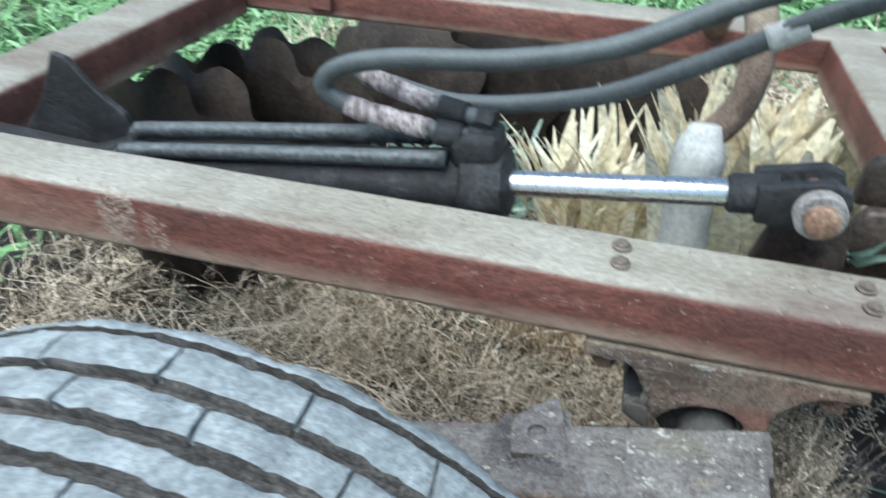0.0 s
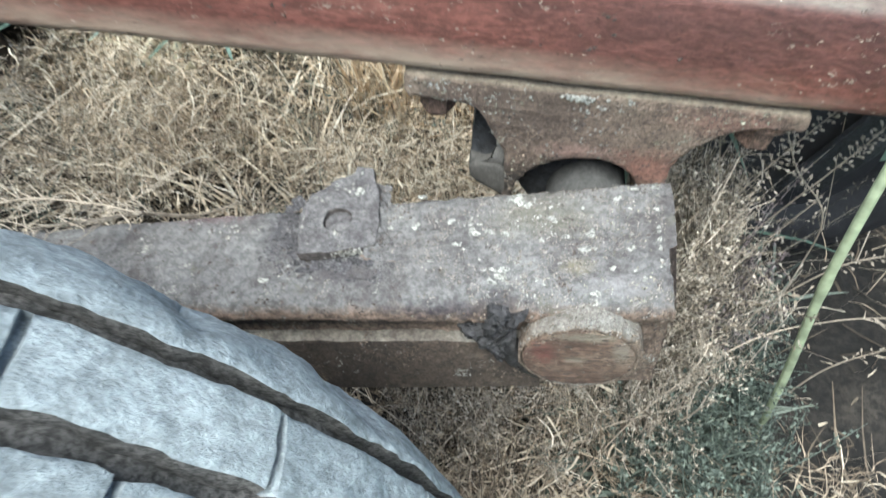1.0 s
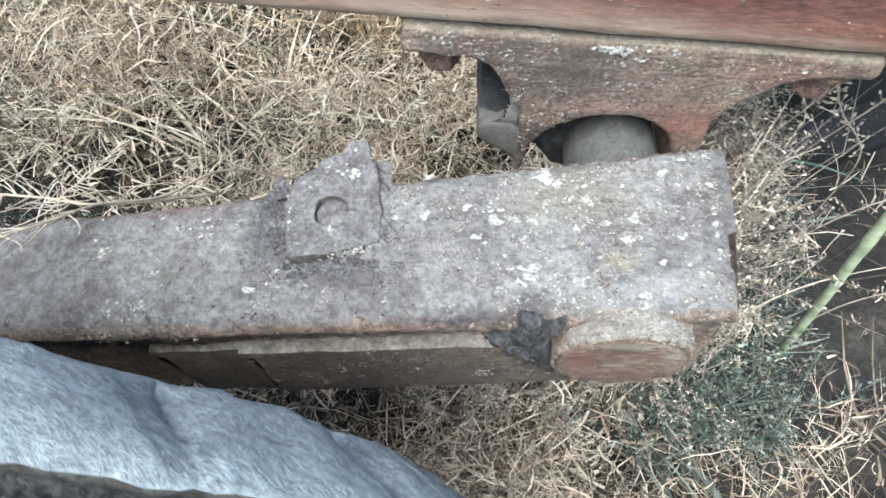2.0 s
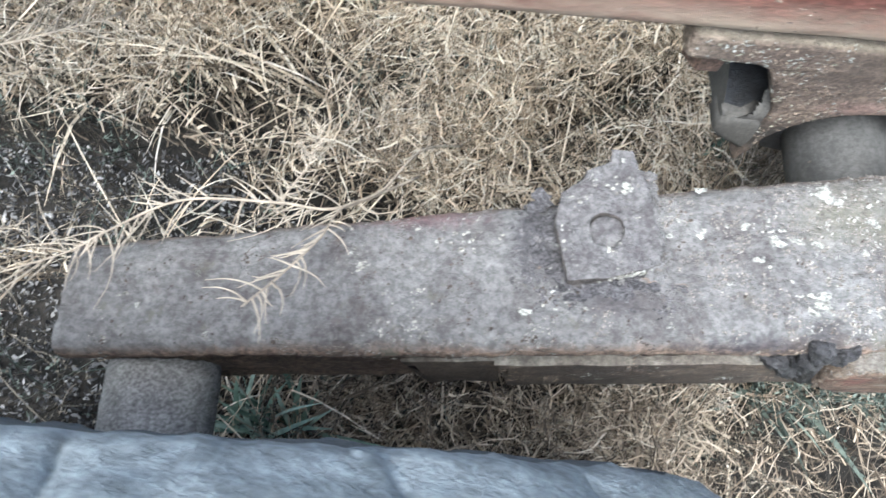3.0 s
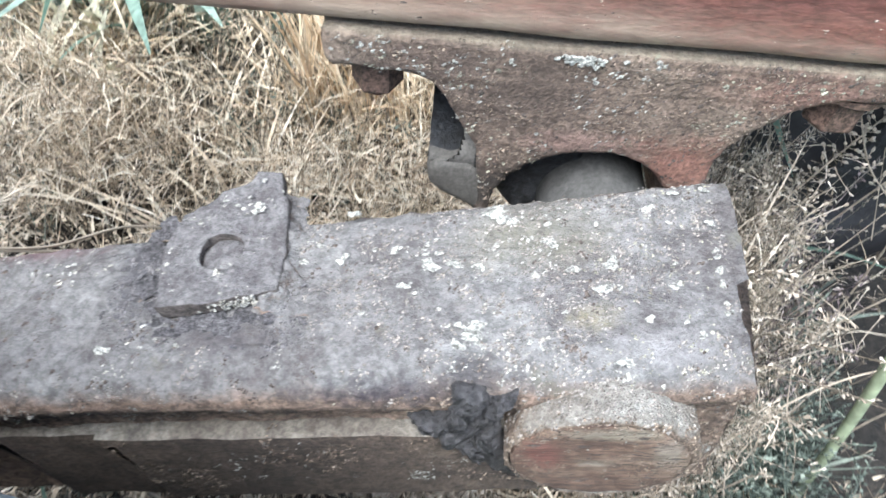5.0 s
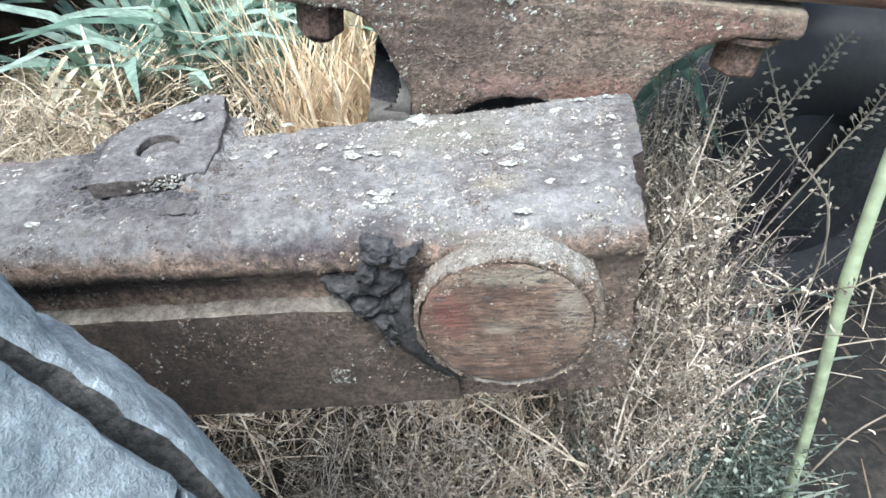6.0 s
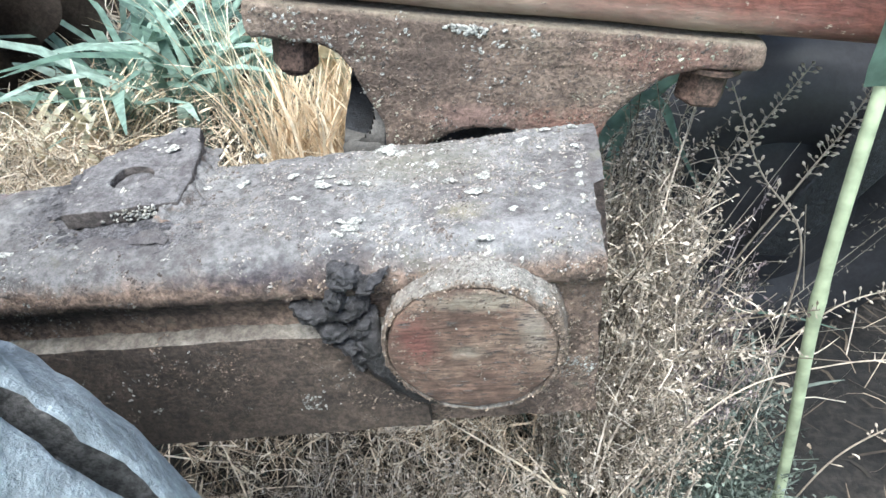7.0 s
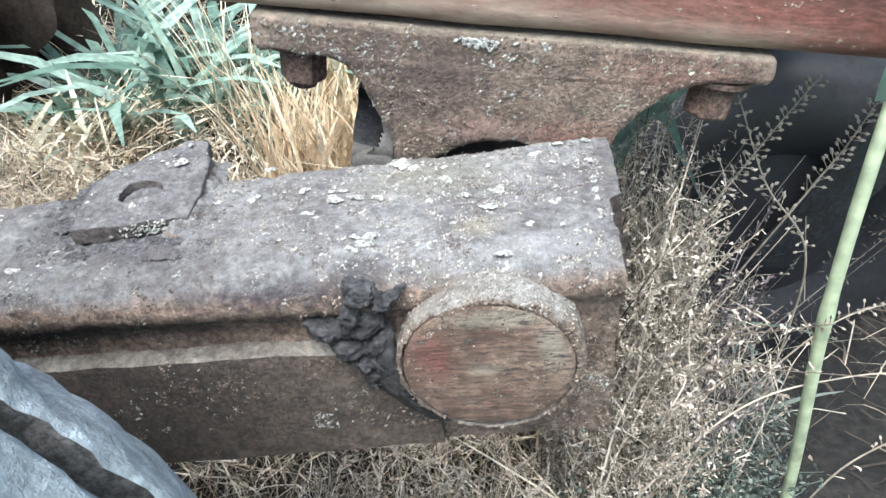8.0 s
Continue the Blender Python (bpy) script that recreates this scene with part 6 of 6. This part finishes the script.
broad_blade("bluish green grass blade leaning on the beam", [(0.40, 1.13, -0.2), (0.36, 1.12, 0.15), (0.24, 0.98, 0.33), (0.20, 0.80, 0.41), (0.215, 0.765, 0.44), (0.245, 0.77, 0.475)], 0.008)
broad_blade("broad bluish green blade folded behind the beam", [(0.44, 1.13, -0.2), (0.40, 1.12, 0.2), (0.29, 0.98, 0.37), (0.25, 0.79, 0.42), (0.262, 0.765, 0.448), (0.30, 0.765, 0.42)], 0.016)
broad_blade("short bluish green blade lying behind the beam", [(0.36, 1.14, -0.2), (0.33, 1.12, 0.2), (0.24, 0.96, 0.36), (0.205, 0.80, 0.40), (0.225, 0.765, 0.432), (0.265, 0.765, 0.44)], 0.011)

# ---- single weed stalks with pods on short stems ----
def weed_stalk(pts, pods, seed):
    w = thing("weed_stalk", "slender dry weed stalk set with tiny pale pods", "weed", group="weed stalks")
    line = spline(pts, 60)
    part("stem", tube_bm(line, lambda u: 0.0013 - 0.0008 * u, 6), M_TWIG, w, smooth=60)
    rnd = random.Random(seed)
    for k in range(pods):
        u = 0.5 + 0.5 * (k + rnd.uniform(0, 0.6)) / pods
        i = min(int(u * 60), 59)
        p, d = line[i], (line[i + 1] - line[i]).normalized()
        a = k * 2.4 + rnd.uniform(-0.4, 0.4)
        s1 = d.orthogonal().normalized()
        o = (s1 * math.cos(a) + d.cross(s1) * math.sin(a) + d * 0.45).normalized()
        ln = 0.0062 * (1.15 - 0.6 * (u - 0.5) * 2) * rnd.uniform(0.8, 1.2)
        q = [p.lerp(p + o * ln, t / 5) for t in range(6)] + [p + o * (ln + 0.0008), p + o * (ln + 0.0022), p + o * (ln + 0.0042)]
        part("pod", tube_bm(q, lambda t: (0.00025, 0.00025, 0.00025, 0.00025, 0.00025, 0.0004, 0.0010, 0.0014, 0.0004)[min(8, int(round(t * 8)))], 5), M_TWIG, w, smooth=60)


weed_stalk([(0.19, 0.74, -0.24), (0.205, 0.72, 0.0), (0.243, 0.70, 0.171), (0.268, 0.70, 0.242), (0.292, 0.70, 0.302)], 64, 1)
weed_stalk([(0.40, 0.74, -0.24), (0.37, 0.72, 0.02), (0.338, 0.70, 0.143), (0.283, 0.70, 0.208), (0.238, 0.70, 0.283)], 48, 2)
weed_stalk([(0.27, 0.76, -0.24), (0.295, 0.74, 0.02), (0.33, 0.72, 0.19), (0.342, 0.715, 0.24), (0.35, 0.71, 0.30)], 58, 3)
weed_stalk([(0.30, 0.70, -0.24), (0.33, 0.69, -0.06), (0.38, 0.69, 0.06), (0.43, 0.69, 0.10), (0.48, 0.69, 0.11)], 30, 4)
weed_stalk([(0.43, 0.66, -0.24), (0.44, 0.65, -0.1), (0.47, 0.64, -0.02), (0.50, 0.63, 0.03)], 26, 5)

# ---- reed stalk before the bracket's end ----
reed = thing("reed_stalk", "tall pale green reed stalk with one long leaf", "reed")
line = spline([(0.408, 0.612, -0.27), (0.352, 0.597, -0.03), (0.303, 0.588, 0.17), (0.284, 0.597, 0.327), (0.290, 0.618, 0.41), (0.31, 0.64, 0.50)], 40)
part("stalk", tube_bm(line, lambda u: 0.0053 - 0.0012 * u + 0.0009 * math.exp(-((u - 0.40) / 0.012) ** 2), 12), M_REED, reed, smooth=60)
bm = bmesh.new()
top = Vector((0.281, 0.592, 0.334))
tip = Vector((0.224, 0.583, 0.486))
prev = None
for i in range(13):
    u = i / 12
    p = top.lerp(tip, u) + Vector((0.006, -0.01, 0)) * math.sin(u * 3.1)
    wd = 0.0145 * min(1.0, (u + 0.09) / 0.12) ** 0.5 * (1 - u) ** 0.75 + 0.0003
    row = [bm.verts.new(p + Vector((wd * s, -0.003 * abs(s), 0))) for s in (-1, -0.5, 0, 0.5, 1)]
    if prev:
        for k in range(4):
            bm.faces.new((prev[k], prev[k + 1], row[k + 1], row[k]))
    prev = row
bmesh.ops.solidify(bm, geom=bm.faces[:], thickness=0.0006)
part("leaf", bm, M_GREEN, reed, "bluish green pointed leaf", smooth=50)


# ---- dry mustard twigs with curved pods ----
def twig(name, label, pts, pods, pod_len, m=Matrix(), start=0.25, r=0.0011, seed=1):
    t = thing(name, label, "twig", m)
    line = spline(pts, 50)
    part("stem", tube_bm(line, lambda u: r * (1.1 - 0.6 * u), 6), M_TWIG, t, smooth=60)
    rnd = random.Random(seed)
    for k in range(pods):
        u = start + (1 - start) * (k + rnd.random()) / pods
        i = min(int(u * 50), 49)
        p, d = line[i], (line[i + 1] - line[i]).normalized()
        o = d.cross(Vector((rnd.uniform(-0.5, 0.5), rnd.uniform(-0.5, 0.5), 1))).normalized() * rnd.choice((1, -1))
        o = (o + d * rnd.uniform(0.1, 1.5) + Vector((0, 0, rnd.uniform(-0.5, 0.5)))).normalized()
        ln = pod_len * rnd.uniform(0.45, 1.5)
        hook = rnd.uniform(-0.25, 0.6)
        curve = [p, p + o * ln * 0.35, p + o * ln * 0.7 + d * ln * hook * 0.35, p + o * ln * 0.95 + d * ln * hook]
        part("pod", tube_bm(spline(curve, 7), lambda u: 0.00065 * (1.1 - 0.85 * u), 5), M_TWIG, t, smooth=60)
    return t


twig("dry_twig", "pale dry twig with curved pods leaning across the arm", [(-0.20, 0.68, 0.10), (-0.225, 0.624, 0.20), (-0.245, 0.566, 0.25), (-0.264, 0.535, 0.289), (-0.266, 0.501, 0.325), (-0.276, 0.469, 0.355), (-0.290, 0.445, 0.372)], 34, 0.022, LEVEL, 0.5, seed=2)
twig("dry_twig", "long pale dry twig with curved pods lying across the arm", [(-0.225, 0.60, 0.20), (-0.266, 0.537, 0.285), (-0.303, 0.533, 0.302), (-0.365, 0.530, 0.312), (-0.409, 0.505, 0.318), (-0.434, 0.490, 0.318), (-0.486, 0.476, 0.312), (-0.533, 0.468, 0.30), (-0.60, 0.455, 0.28)], 74, 0.034, LEVEL, 0.18, seed=3)
twig("dry_twig", "short pale dry twig with curved pods standing behind the arm", [(-0.33, 0.56, 0.10), (-0.318, 0.545, 0.20), (-0.313, 0.545, 0.27), (-0.299, 0.582, 0.262), (-0.302, 0.627, 0.24)], 40, 0.018, LEVEL, 0.45, seed=4)
twig("dry_twig", "large pale dry twig with many curved pods in the grass", [(-0.95, 0.75, -0.22), (-0.84, 0.70, 0.02), (-0.726, 0.684, 0.14), (-0.631, 0.671, 0.19), (-0.563, 0.667, 0.22), (-0.526, 0.673, 0.23), (-0.492, 0.698, 0.22)], 60, 0.034, start=0.35, r=0.0016, seed=6)
twig("dry_twig", "pale dry twig with curved pods in the grass", [(-0.70, 0.60, -0.24), (-0.66, 0.585, -0.02), (-0.63, 0.56, 0.08), (-0.62, 0.50, 0.10)], 44, 0.03, start=0.3, seed=8)
twig("dry_twig", "pale dry arching stem with curved pods in the weeds", [(0.13, 0.50, -0.24), (0.175, 0.53, -0.05), (0.255, 0.57, 0.072), (0.35, 0.60, 0.094), (0.46, 0.62, 0.088), (0.56, 0.64, 0.07)], 30, 0.034, start=0.66, r=0.0009, seed=5)
